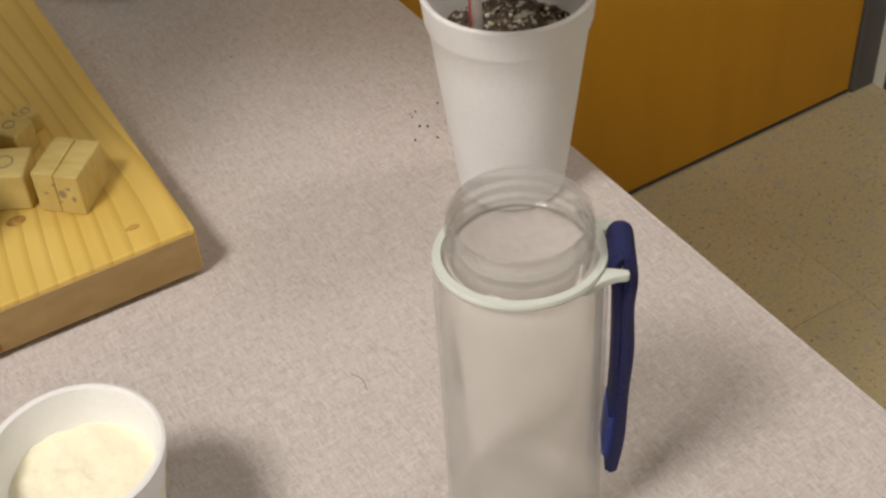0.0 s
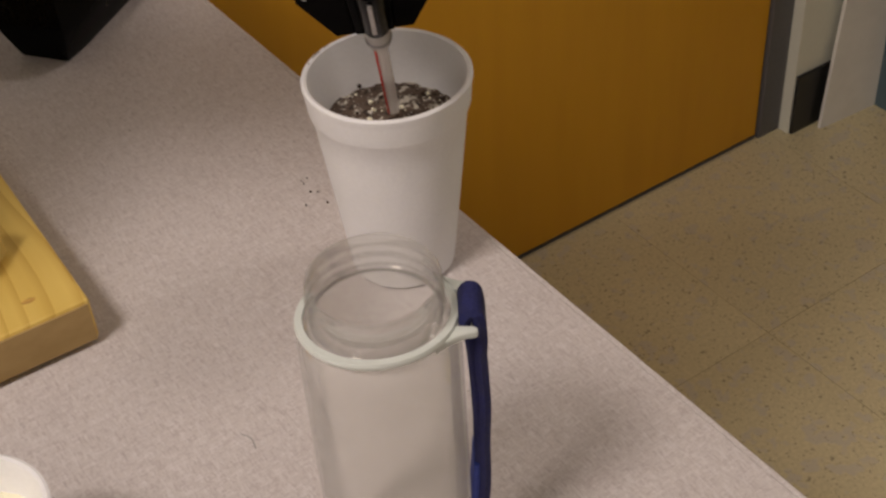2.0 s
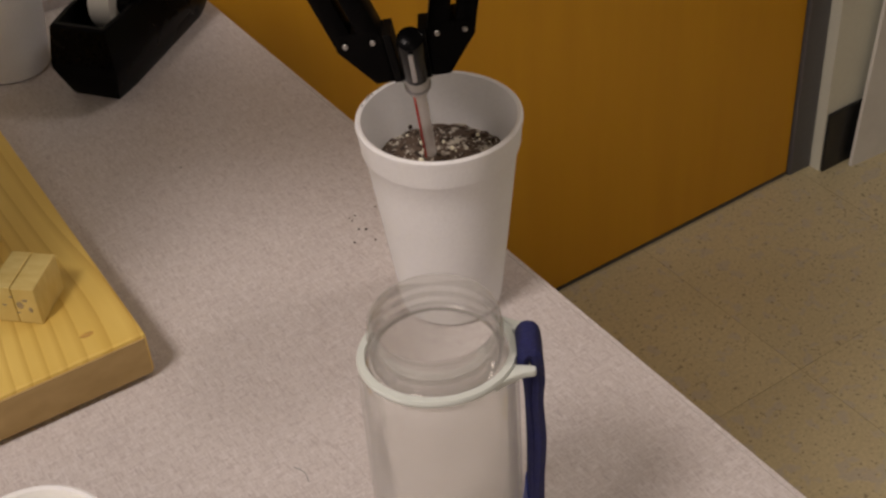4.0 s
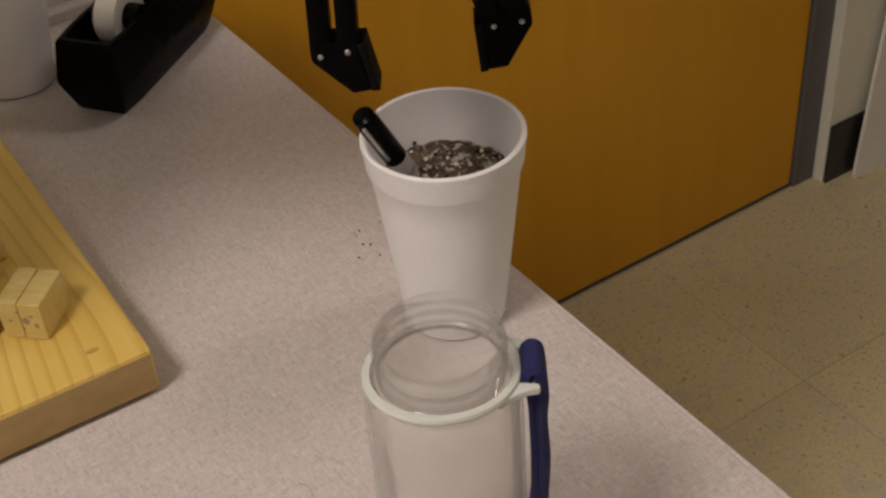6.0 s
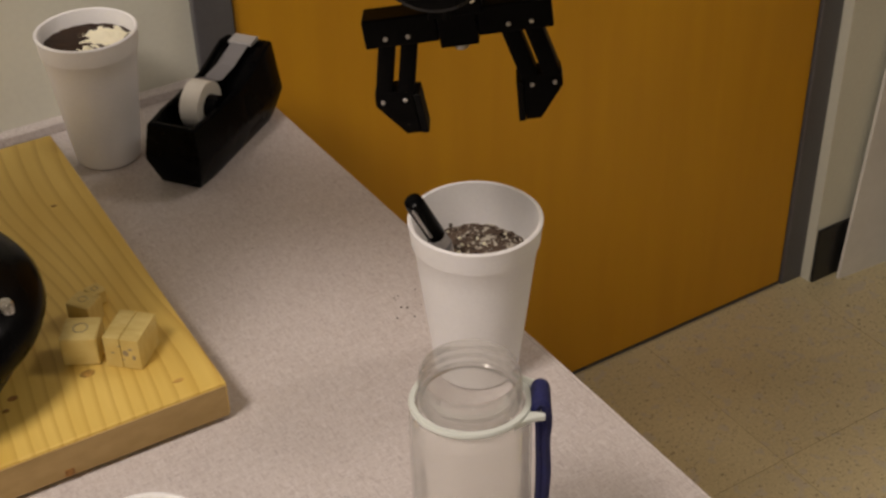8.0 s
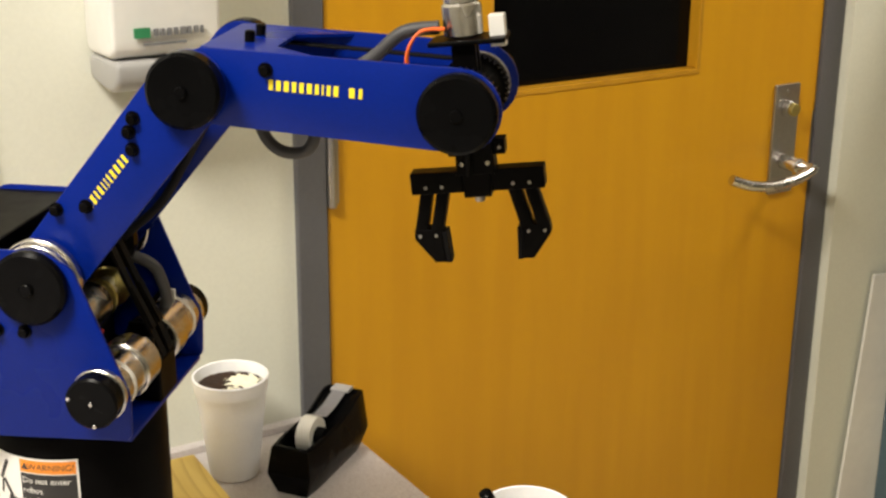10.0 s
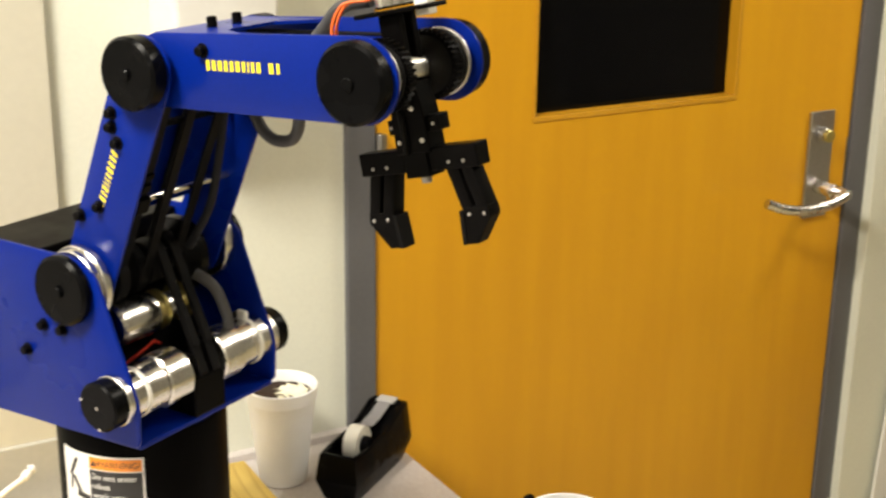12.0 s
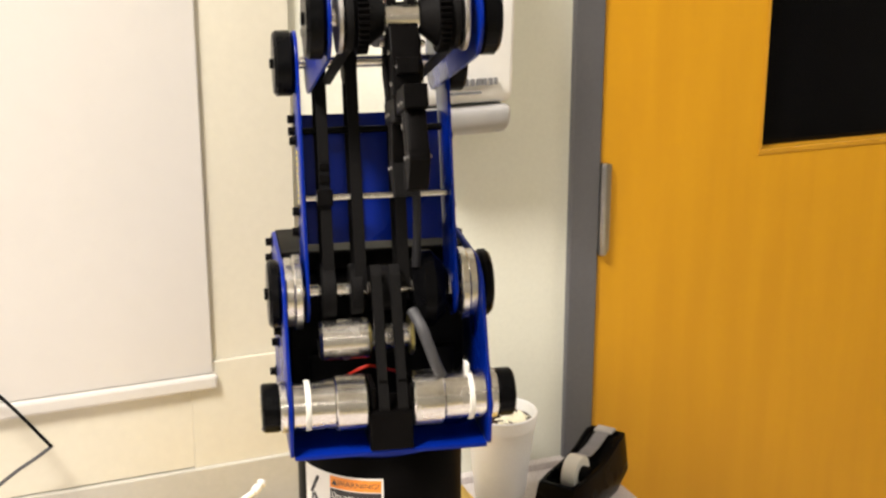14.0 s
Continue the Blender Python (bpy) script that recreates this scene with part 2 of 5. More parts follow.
M_GREYCAP = material("grey_translucent_plastic", (0.36, 0.355, 0.35), 0.35, scale=60, vary=0.03)
M_TAPE = material("frosted_tape", (0.70, 0.68, 0.62), 0.4, scale=150, vary=0.03)
M_STRIP = material("grey_stretched_tape", (0.20, 0.195, 0.205), 0.3, scale=90, vary=0.05)
M_BRONZE = material("dark_bronze_plate", (0.035, 0.024, 0.018), 0.4, scale=120, vary=0.1)
M_PAPER = material("label_white", (0.80, 0.79, 0.76), 0.4, scale=60, vary=0.02)
M_LABEL_ORANGE = material("label_orange", (0.85, 0.27, 0.02), 0.4, scale=60, vary=0.03)
M_LABEL_BLACK = material("label_black", (0.012, 0.012, 0.012), 0.4, scale=60, vary=0.1)
M_GREEN = material("green_print", (0.03, 0.22, 0.09), 0.5)
M_GREYPRINT = material("grey_print", (0.16, 0.16, 0.165), 0.5)
# Near-black base colour stands in for the unlit space behind the pane.
M_GLASS_UNLIT = material("unlit_window_glass", (0.002, 0.002, 0.0025), 0.06, scale=3, vary=0.1, spec=0.16)
M_SHELF_BLUE = material("blue_grey_steel", (0.085, 0.135, 0.165), 0.45, bump=0.04, scale=200, vary=0.06)
M_SHELF_WOOD = wood("shelf_board", (0.50, 0.22, 0.05), (0.36, 0.14, 0.025), 8, (0.4, 3, 3), 0.45, 6)
M_COVE = material("black_cove_base", (0.018, 0.018, 0.018), 0.42, scale=80, vary=0.1)
M_DIFFUSER = bpy.data.materials.new("lit_diffuser")
M_DIFFUSER.use_nodes = True
M_DIFFUSER.node_tree.nodes["Principled BSDF"].inputs["Emission Color"].default_value = (1, 0.93, 0.8, 1)
M_DIFFUSER.node_tree.nodes["Principled BSDF"].inputs["Emission Strength"].default_value = 4.0


# ---- shape helpers ----
def part(name, bm, mat, parent=None, label="", smooth=None):
    """Links a bmesh as one mesh object under a thing or a part."""
    me = bpy.data.meshes.new(name)
    bmesh.ops.recalc_face_normals(bm, faces=bm.faces)
    bm.to_mesh(me)
    bm.free()
    me.materials.append(mat)
    if smooth is not None:
        me.polygons.foreach_set("use_smooth", [True] * len(me.polygons))
        me.set_sharp_from_angle(angle=radians(smooth))
    ob = new(name, me)
    if parent:
        ob.parent = parent
    if label:
        ob["label"] = label
    return ob


def thing(name, at, label, category, group="", kind=""):
    ob = new(name)
    ob.empty_display_size = 0.02
    ob.matrix_world = at
    return tagged(ob, label, category, group, kind)


def join(*bms):
    out = bmesh.new()
    for b in bms:
        me = bpy.data.meshes.new("tmp")
        b.to_mesh(me)
        b.free()
        out.from_mesh(me)
        bpy.data.meshes.remove(me)
    return out


def moved(bm, m):
    bmesh.ops.transform(bm, matrix=m, verts=bm.verts)
    return bm


def box(x0, x1, y0, y1, z0, z1, bevel=0.0, seg=2):
    bm = bmesh.new()
    bmesh.ops.create_cube(bm, size=1)
    bmesh.ops.scale(bm, vec=(x1 - x0, y1 - y0, z1 - z0), verts=bm.verts)
    bmesh.ops.translate(bm, vec=((x0 + x1) / 2, (y0 + y1) / 2, (z0 + z1) / 2), verts=bm.verts)
    if bevel:
        bmesh.ops.bevel(bm, geom=bm.edges[:], offset=bevel, segments=seg, profile=0.5, affect="EDGES")
    return bm


def lathe(profile, n=40, cap=True):
    """Turns (radius, height) pairs round z."""
    bm = bmesh.new()
    rings = []
    for r, z in profile:
        rings.append([bm.verts.new((r * math.cos(2 * math.pi * i / n), r * math.sin(2 * math.pi * i / n), z)) for i in range(n)])
    for a, b in zip(rings, rings[1:]):
        for i in range(n):
            bm.faces.new((a[i], a[(i + 1) % n], b[(i + 1) % n], b[i]))
    if cap:
        bm.faces.new(rings[0][::-1])
        bm.faces.new(rings[-1])
    return bm


def cyl(r, y0, y1, x=0.0, z=0.0, n=32, bevel=0.001):
    """Cylinder along y."""
    b = min(bevel, abs(y1 - y0) / 3, r / 3)
    lo, hi = min(y0, y1), max(y0, y1)
    bm = lathe([(r - b, lo), (r, lo + b), (r, hi - b), (r - b, hi)], n)
    return moved(bm, Matrix.Translation((x, 0, z)) @ Matrix.Rotation(radians(-90), 4, "X"))


def prism(poly, y0, y1, bevel=0.0, seg=2):
    """Plate with an outline of (x, z) pairs, from y0 to y1."""
    bm = bmesh.new()
    a = [bm.verts.new((x, y0, z)) for x, z in poly]
    b = [bm.verts.new((x, y1, z)) for x, z in poly]
    bm.faces.new(a)
    bm.faces.new(b[::-1])
    k = len(poly)
    for i in range(k):
        bm.faces.new((a[i], b[i], b[(i + 1) % k], a[(i + 1) % k]))
    bmesh.ops.recalc_face_normals(bm, faces=bm.faces)
    if bevel:
        rim = [e for e in bm.edges if abs(e.verts[0].co.y - e.verts[1].co.y) < 1e-6]
        bmesh.ops.bevel(bm, geom=rim, offset=bevel, segments=seg, profile=0.5, affect="EDGES")
    return bm


def rounded(poly, r, n=5):
    """Outline with its corners rounded by arcs of about r."""
    out = []
    k = len(poly)
    for i in range(k):
        p, a, b = (Vector(poly[j % k]) for j in (i, i - 1, i + 1))
        da, db = (a - p), (b - p)
        d = min(r, da.length / 2.2, db.length / 2.2)
        pa, pb = p + da.normalized() * d, p + db.normalized() * d
        for j in range(n + 1):
            t = j / n
            out.append(tuple(pa * (1 - t) ** 2 + p * 2 * t * (1 - t) + pb * t * t))
    return out


def stadium(x0, x1, r0, r1, n=14):
    """Link outline: round end of r0 at x0, of r1 at x1."""
    out = [(x0 - r0 * math.sin(math.pi * i / n), r0 * math.cos(math.pi * i / n)) for i in range(n + 1)]
    out += [(x1 + r1 * math.sin(math.pi * i / n), -r1 * math.cos(math.pi * i / n)) for i in range(n + 1)]
    return out


def tube(points, r, n=12, steps=8):
    """Round tube along a smooth line through the points."""
    p = [Vector(q) for q in points]
    line = []
    for i in range(len(p) - 1):
        a, b, c, d = p[max(i - 1, 0)], p[i], p[i + 1], p[min(i + 2, len(p) - 1)]
        for j in range(steps):
            t = j / steps
            line.append(0.5 * (2 * b + (c - a) * t + (2 * a - 5 * b + 4 * c - d) * t * t + (3 * b - a - 3 * c + d) * t ** 3))
    line.append(p[-1])
    bm = bmesh.new()
    rings, side = [], None
    for i, q in enumerate(line):
        d = (line[min(i + 1, len(line) - 1)] - line[max(i - 1, 0)]).normalized()
        if side is None:
            side = d.orthogonal().normalized()
        side = (side - d * side.dot(d)).normalized()
        up = d.cross(side)
        rings.append([bm.verts.new(q + r * (math.cos(2 * math.pi * k / n) * side + math.sin(2 * math.pi * k / n) * up)) for k in range(n)])
    for a, b in zip(rings, rings[1:]):
        for k in range(n):
            bm.faces.new((a[k], a[(k + 1) % n], b[(k + 1) % n], b[k]))
    bm.faces.new(rings[0][::-1])
    bm.faces.new(rings[-1])
    return bm


def ribbon(points, width, thick):
    """Strap of rectangular section in the x-z plane, width along y."""
    p = [Vector((x, 0, z)) for x, z in points]
    line = []
    for i in range(len(p) - 1):
        a, b, c, d = p[max(i - 1, 0)], p[i], p[i + 1], p[min(i + 2, len(p) - 1)]
        for j in range(6):
            t = j / 6
            line.append(0.5 * (2 * b + (c - a) * t + (2 * a - 5 * b + 4 * c - d) * t * t + (3 * b - a - 3 * c + d) * t ** 3))
    line.append(p[-1])
    bm = bmesh.new()
    rows = []
    for i, q in enumerate(line):
        d = (line[min(i + 1, len(line) - 1)] - line[max(i - 1, 0)]).normalized()
        nrm = Vector((-d.z, 0, d.x)) * thick / 2
        w, e = Vector((0, width / 2, 0)), Vector((0, width / 2 - thick * 0.3, 0))
        rows.append([bm.verts.new(v) for v in (q + nrm - e, q + nrm + e, q + w, q - nrm + e, q - nrm - e, q - w)])
    for a, b in zip(rows, rows[1:]):
        for k in range(6):
            bm.faces.new((a[k], a[(k + 1) % 6], b[(k + 1) % 6], b[k]))
    bm.faces.new(rows[0][::-1])
    bm.faces.new(rows[-1])
    return bm


def letters(text, size):
    """Flat letters in the x-y plane, from the built-in font, as a bmesh."""
    cu = bpy.data.curves.new("letters", "FONT")
    cu.body, cu.size, cu.align_x = text, size, "LEFT"
    tmp = bpy.data.objects.new("letters", cu)
    scene.collection.objects.link(tmp)
    me = bpy.data.meshes.new_from_object(tmp.evaluated_get(bpy.context.evaluated_depsgraph_get()))
    bm = bmesh.new()
    bm.from_mesh(me)
    bpy.data.objects.remove(tmp)
    bpy.data.meshes.remove(me)
    return bm


def powder(r, z, amp, scale, heap=0.0, seed=0, n=48, rings=18, centre=(0, 0)):
    """Uneven heap of powder: a disc with a noisy surface and a low skirt."""
    bm = bmesh.new()
    top = bm.verts.new((centre[0], centre[1], z + heap))
    prev = None
    for k in range(1, rings + 1):
        f = k / rings
        ring = []
        for i in range(n):
            a = 2 * math.pi * i / n
            x, y = centre[0] + r * f * math.cos(a), centre[1] + r * f * math.sin(a)
            h = heap * (1 - f) ** 1.3 + amp * noise.noise(Vector((x * scale, y * scale, seed))) + 0.5 * amp * noise.noise(Vector((x * scale * 3, y * scale * 3, seed + 5)))
            ring.append(bm.verts.new((x, y, z + h)))
        for i in range(n):
            if prev is None:
                bm.faces.new((top, ring[i], ring[(i + 1) % n]))
            else:
                bm.faces.new((prev[i], ring[i], ring[(i + 1) % n], prev[(i + 1) % n]))
        prev = ring
    low = [bm.verts.new((v.co.x, v.co.y, z - 0.006)) for v in prev]
    for i in range(n):
        bm.faces.new((prev[i], low[i], low[(i + 1) % n], prev[(i + 1) % n]))
    bm.faces.new(low)
    return bm


TABLE = 0.653
BOARD_TOP = 0.688

# ---- the room ----


def setting(name, bm, mat, label, smooth=None):
    return tagged(part(name, bm, mat, None, label, smooth), kind="structure")


def wall_north():
    """Back wall with the door opening left free."""
    y0, y1 = 0.004, 0.16
    bm = join(box(ROOM_X0, -0.938, y0, y1, 0, ROOM_H), box(0.0435, ROOM_X1, -0.024, y1, 0, ROOM_H), box(-0.938, 0.0435, y0, y1, 2.16, ROOM_H))
    setting("wall_north", bm, M_WALL, "cream painted wall around the door")


wall_north()
# These three walls are unseen and darkened so that shade stays deep.
setting("wall_west", box(ROOM_X0 - 0.15, ROOM_X0, ROOM_Y0, 0.16, 0, ROOM_H), M_UNSEEN_WALL, "unseen side wall, darkened to cut bounced light")
setting("wall_east", box(ROOM_X1, ROOM_X1 + 0.15, ROOM_Y0, 0.16, 0, ROOM_H), M_UNSEEN_WALL, "unseen side wall, darkened to cut bounced light")
setting("wall_south", box(ROOM_X0 - 0.15, ROOM_X1 + 0.15, ROOM_Y0 - 0.15, ROOM_Y0, 0, ROOM_H), M_UNSEEN_WALL, "unseen wall at the far end, darkened to cut bounced light")
setting("ceiling", box(ROOM_X0 - 0.15, ROOM_X1 + 0.15, ROOM_Y0 - 0.15, 0.16, ROOM_H, ROOM_H + 0.1), M_CEIL, "white ceiling over the room")
floor = setting("floor", box(ROOM_X0 - 0.15, ROOM_X1 + 0.15, ROOM_Y0 - 0.15, 0.16, -0.12, -0.003), M_TILE_BED, "beige speckled vinyl tile floor")


def light_panel(x, y):
    t = thing("ceiling_light", Matrix.Translation((x, y, ROOM_H)), "white recessed ceiling light panel, unseen, switched on", "ceiling light", "ceiling lights")
    ring = join(box(-0.32, 0.32, -0.32, -0.29, -0.025, 0), box(-0.32, 0.32, 0.29, 0.32, -0.025, 0), box(-0.32, -0.29, -0.29, 0.29, -0.025, 0), box(0.29, 0.32, -0.29, 0.29, -0.025, 0))
    part("frame", ring, M_WHITE, t)
    part("diffuser", box(-0.289, 0.289, -0.289, 0.289, -0.012, -0.004), M_DIFFUSER, t, "glowing white diffuser")


for lx, ly, watts in LIGHTS:
    light_panel(lx, ly)


def door():
    """Flush wooden door with a window, in a grey steel frame."""
    x0, x1, z0, z1 = -0.8935, -0.002, 0.006, 2.095
    wx0, wx1, wz0, wz1 = -0.637, -0.262, 1.083, 1.86
    d = thing("door_1", Matrix.Identity(4), "closed amber wood door with a dark window and lever handle", "door", kind="structure")
    leaf = join(box(x0, wx0, 0.0, 0.044, z0, z1), box(wx1, x1, 0.0, 0.044, z0, z1), box(wx0, wx1, 0.0, 0.044, z0, wz0), box(wx0, wx1, 0.0, 0.044, wz1, z1))
    bmesh.ops.remove_doubles(leaf, verts=leaf.verts, dist=1e-5)
    part("door_leaf", leaf, M_DOOR, d, "amber veneered door leaf")
    for a, b, c, e in ((wx0 - 0.004, wx1 + 0.004, wz0 - 0.006, wz0 + 0.002), (wx0 - 0.004, wx1 + 0.004, wz1 - 0.002, wz1 + 0.006), (wx0 - 0.003, wx0 + 0.0015, wz0 + 0.0022, wz1 - 0.0022), (wx1 - 0.0015, wx1 + 0.005, wz0 + 0.0022, wz1 - 0.0022)):
        part("window_bead", box(a, b, -0.0015, 0.022, c, e, 0.0008), M_BEAD, d, "amber wood glazing bead")
    part("window_pane", box(wx0 + 0.0005, wx1 - 0.0005, 0.0225, 0.0285, wz0 + 0.0005, wz1 - 0.0005), M_GLASS_UNLIT, d, "glass coloured near-black for the unlit space behind it")
    plate = part("lock_plate", box(-0.096, -0.043, -0.006, 0.0, 0.860, 1.042, 0.002), M_STEEL, d, "satin steel lock plate")
    part("lock_cylinder", cyl(0.013, -0.018, -0.006, -0.0695, 1.003), M_STEEL, plate, smooth=40)
    part("lock_knob", cyl(0.0105, -0.026, -0.018, -0.0695, 1.003), M_BRASS, plate, "yellowed lock cylinder", smooth=40)
    part("screw", cyl(0.003, -0.008, -0.006, -0.0695, 1.030), M_STEEL, plate, smooth=40)
    lever = join(cyl(0.012, -0.045, -0.006, -0.0695, 0.914), tube([(-0.0695, -0.040, 0.914), (-0.060, -0.058, 0.914), (-0.066, -0.068, 0.912), (-0.100, -0.070, 0.903), (-0.150, -0.070, 0.899), (-0.195, -0.066, 0.905), (-0.228, -0.058, 0.917)], 0.0085))
    part("lever_handle", lever, M_SILVER, plate, "curved satin lever handle", smooth=50)
    part("latch_face", box(-0.0055, -0.003, -0.001, 0.03, 0.90, 0.99), M_STEEL, d)
    for hz in (0.15, 0.963, 1.80):
        hinge = part("hinge", join(cyl(0.001, -0.001, 0, -0.8900, hz), box(-0.903, -0.878, -0.003, -0.0005, hz, hz + 0.122)), M_STEEL, d, "satin steel hinge")
        bm = lathe([(0.0055, hz - 0.003), (0.0065, hz), (0.0065, hz + 0.122), (0.0055, hz + 0.125)], 16)
        part("hinge_pin", moved(bm, Matrix.Translation((-0.8900, -0.007, 0))), M_STEEL, hinge, smooth=40)


door()


def door_frame():
    f = thing("door_frame", Matrix.Identity(4), "dark grey painted steel door frame", "door frame", kind="structure")
    part("jamb", box(-0.940, -0.8965, -0.006, 0.15, 0, 2.15, 0.002), M_FRAME, f)
    part("jamb", box(0.0005, 0.043, -0.006, 0.15, 0, 2.15, 0.002), M_FRAME, f)
    part("head", box(-0.8963, 0.0003, -0.006, 0.15, 2.098, 2.15, 0.002), M_FRAME, f)
    part("threshold", box(-0.896, 0.0, 0.002, 0.14, -0.003, 0.003), M_FRAME, f)
    # Black sheet added as the unlit space; the opaque pane hides it.
    part("dark_hall", box(-0.95, 0.07, 0.152, 0.158, 0, 2.2), M_RUBBER, f, "black sheet added as the unlit space behind the door")


door_frame()
setting("baseboard", box(0.0445, 0.85, -0.030, -0.0245, 0, 0.102, 0.002), M_COVE, "black rubber cove base along the wall")


def board_wall():
    """Painted casing, apron and white board on the wall behind the table."""
    c = thing("wall_casing", Matrix.Identity(4), "yellowed cream painted wood casing around the white board", "wall trim", kind="structure")
    part("upright", box(-1.445, -1.325, -0.010, 0.0035, 0.8868, 2.3, 0.001), M_TRIM, c)
    part("apron", box(-1.4658, -1.325, -0.0152, 0.0035, 0.7445, 0.8865, 0.001), M_TRIM, c)
    part("apron", box(-2.9, -1.4659, -0.0142, 0.0035, 0.7485, 0.8865, 0.0005), M_TRIM, c)
    b = thing("white_board", Matrix.Identity(4), "blank white wall board with a pale lower lip", "whiteboard", kind="structure")
    part("face", box(-2.9, -1.4375, -0.018, 0.0035, 0.872, 2.3, 0.002), M_BOARD, b)
    part("lower_lip", box(-2.9, -1.4335, -0.025, -0.0005, 0.853, 0.8719, 0.004), M_BOARD, b)
    setting("backsplash", box(-2.9, -1.31, -0.020, 0.0035, TABLE + 0.0005, 0.747, 0.002), M_SPLASH, "grey painted backsplash strip behind the table")


board_wall()


def soap_dispenser():
    t = thing("soap_dispenser", Matrix.Translation((-1.135, 0.004, 1.163)), "white wall soap dispenser with grey lower cover", "dispenser")
    side = rounded([(0.0, 0.032), (-0.100, 0.036), (-0.106, 0.16), (-0.085, 0.29), (0.0, 0.30)], 0.02)
    bm = moved(prism(side, -0.064, 0.064, 0.006, 3), Matrix.Rotation(radians(90), 4, "Z"))
    part("cover", bm, M_WHITE, t, "white plastic cover", smooth=40)
    side = rounded([(0.0, 0.0), (-0.075, -0.006), (-0.1, 0.006), (-0.104, 0.0345), (0.0, 0.031)], 0.012)
    bm = moved(prism(side, -0.062, 0.062, 0.006, 3), Matrix.Rotation(radians(90), 4, "Z"))
    part("lower_cover", bm, M_GREYCAP, t, "grey translucent lower cover", smooth=40)
    part("green_mark", box(-0.04, -0.022, -0.1072, -0.1035, 0.060, 0.071), M_GREEN, t)
    for k, w in enumerate((0.0052, 0.0044, 0.0048, 0.0044, 0.0064, 0.0046, 0.0048, 0.0030)):
        x = -0.017 + 0.0078 * k
        part("print_bar", box(x, x + w, -0.1070, -0.1035, 0.061, 0.069), M_GREYPRINT, t)
    part("print_bar", box(-0.03, 0.02, -0.1068, -0.1032, 0.051, 0.054), M_GREYPRINT, t)


soap_dispenser()


def shelf_unit():
    t = thing("shelving_unit", Matrix.Translation((0.2, -0.05, 0)), "blue-grey steel shelving unit with wooden shelf boards", "shelves")
    for x, y in ((0.0, 0.0), (0.9, 0.0), (0.0, -0.34), (0.9, -0.34)):
        part("upright", join(box(x, x + 0.045, y - 0.003, y, 0, 1.9, 0.001), box(x, x + 0.003, y - 0.045, y - 0.003, 0, 1.9)), M_SHELF_BLUE, t)
    for z in (0.12, 0.40, 0.56, 0.95, 1.35):
        part("shelf_board", box(0.045, 0.9, -0.335, -0.004, z, z + 0.022, 0.003), M_SHELF_WOOD, t, "orange-brown wooden shelf board")
        part("shelf_rail", box(0.045, 0.9, -0.343, -0.336, z - 0.03, z + 0.015), M_SHELF_BLUE, t)


def foam_board():
    t = part("foam_board", moved(box(0, 0.13, -0.006, 0, 0, 0.69, 0.001), pose(0.089, -0.040, 0.0, -0.8, 4.6, -4)), M_WHITE)
    tagged(t, "white foam board leaning askew against the wall by the door", "board")


foam_board()
shelf_unit()


def switch_plate():
    t = thing("switch_plate", Matrix.Translation((0.157, -0.0242, 1.108)), "dark bronze wall switch plate beside the door", "switch")
    part("plate", box(0.0, 0.080, -0.007, 0.0, 0.0, 0.125, 0.0025), M_BRONZE, t)
    part("toggle", box(0.014, 0.028, -0.016, -0.0072, 0.048, 0.074, 0.002), M_SILVER, t, "bright metal toggle")


switch_plate()


# ---- the table ----
def table():
    t = thing("table", Matrix.Identity(4), "grey speckled laminate table against the wall", "table")

    def skewed(bm):
        """The end of the top runs slightly out of square with the wall."""
        for v in bm.verts:
            if v.co.x > -1.5:
                v.co.x -= 0.0095 * (v.co.y + 0.75)
        return bm

    part("tabletop", skewed(box(-2.75, -0.892, -1.12, -0.002, TABLE - 0.032, TABLE, 0.0015)), M_LAMINATE, t, "grey woven-look laminate top")
    part("edge_band", skewed(box(-0.8918, -0.888, -1.118, -0.004, TABLE - 0.031, TABLE - 0.0012, 0.0008)), M_LAMINATE, t)
    part("rear_upstand", join(box(-1.3095, -0.9405, -0.012, 0.0035, TABLE + 0.0003, TABLE + 0.0105, 0.001), box(-0.9404, -0.908, -0.012, -0.0065, TABLE + 0.0003, TABLE + 0.0105, 0.001)), M_LAMINATE, t, "low laminate strip along the wall")
    for x, y in ((-2.68, -1.06), (-0.99, -1.06), (-2.68, -0.07), (-0.99, -0.07)):
        part("leg", box(x - 0.02, x + 0.02, y - 0.02, y + 0.02, 0, TABLE - 0.033, 0.003), M_FRAME, t, "grey steel leg")
    part("rail", box(-2.66, -1.01, -1.07, -1.05, TABLE - 0.09, TABLE - 0.034), M_FRAME, t)


table()


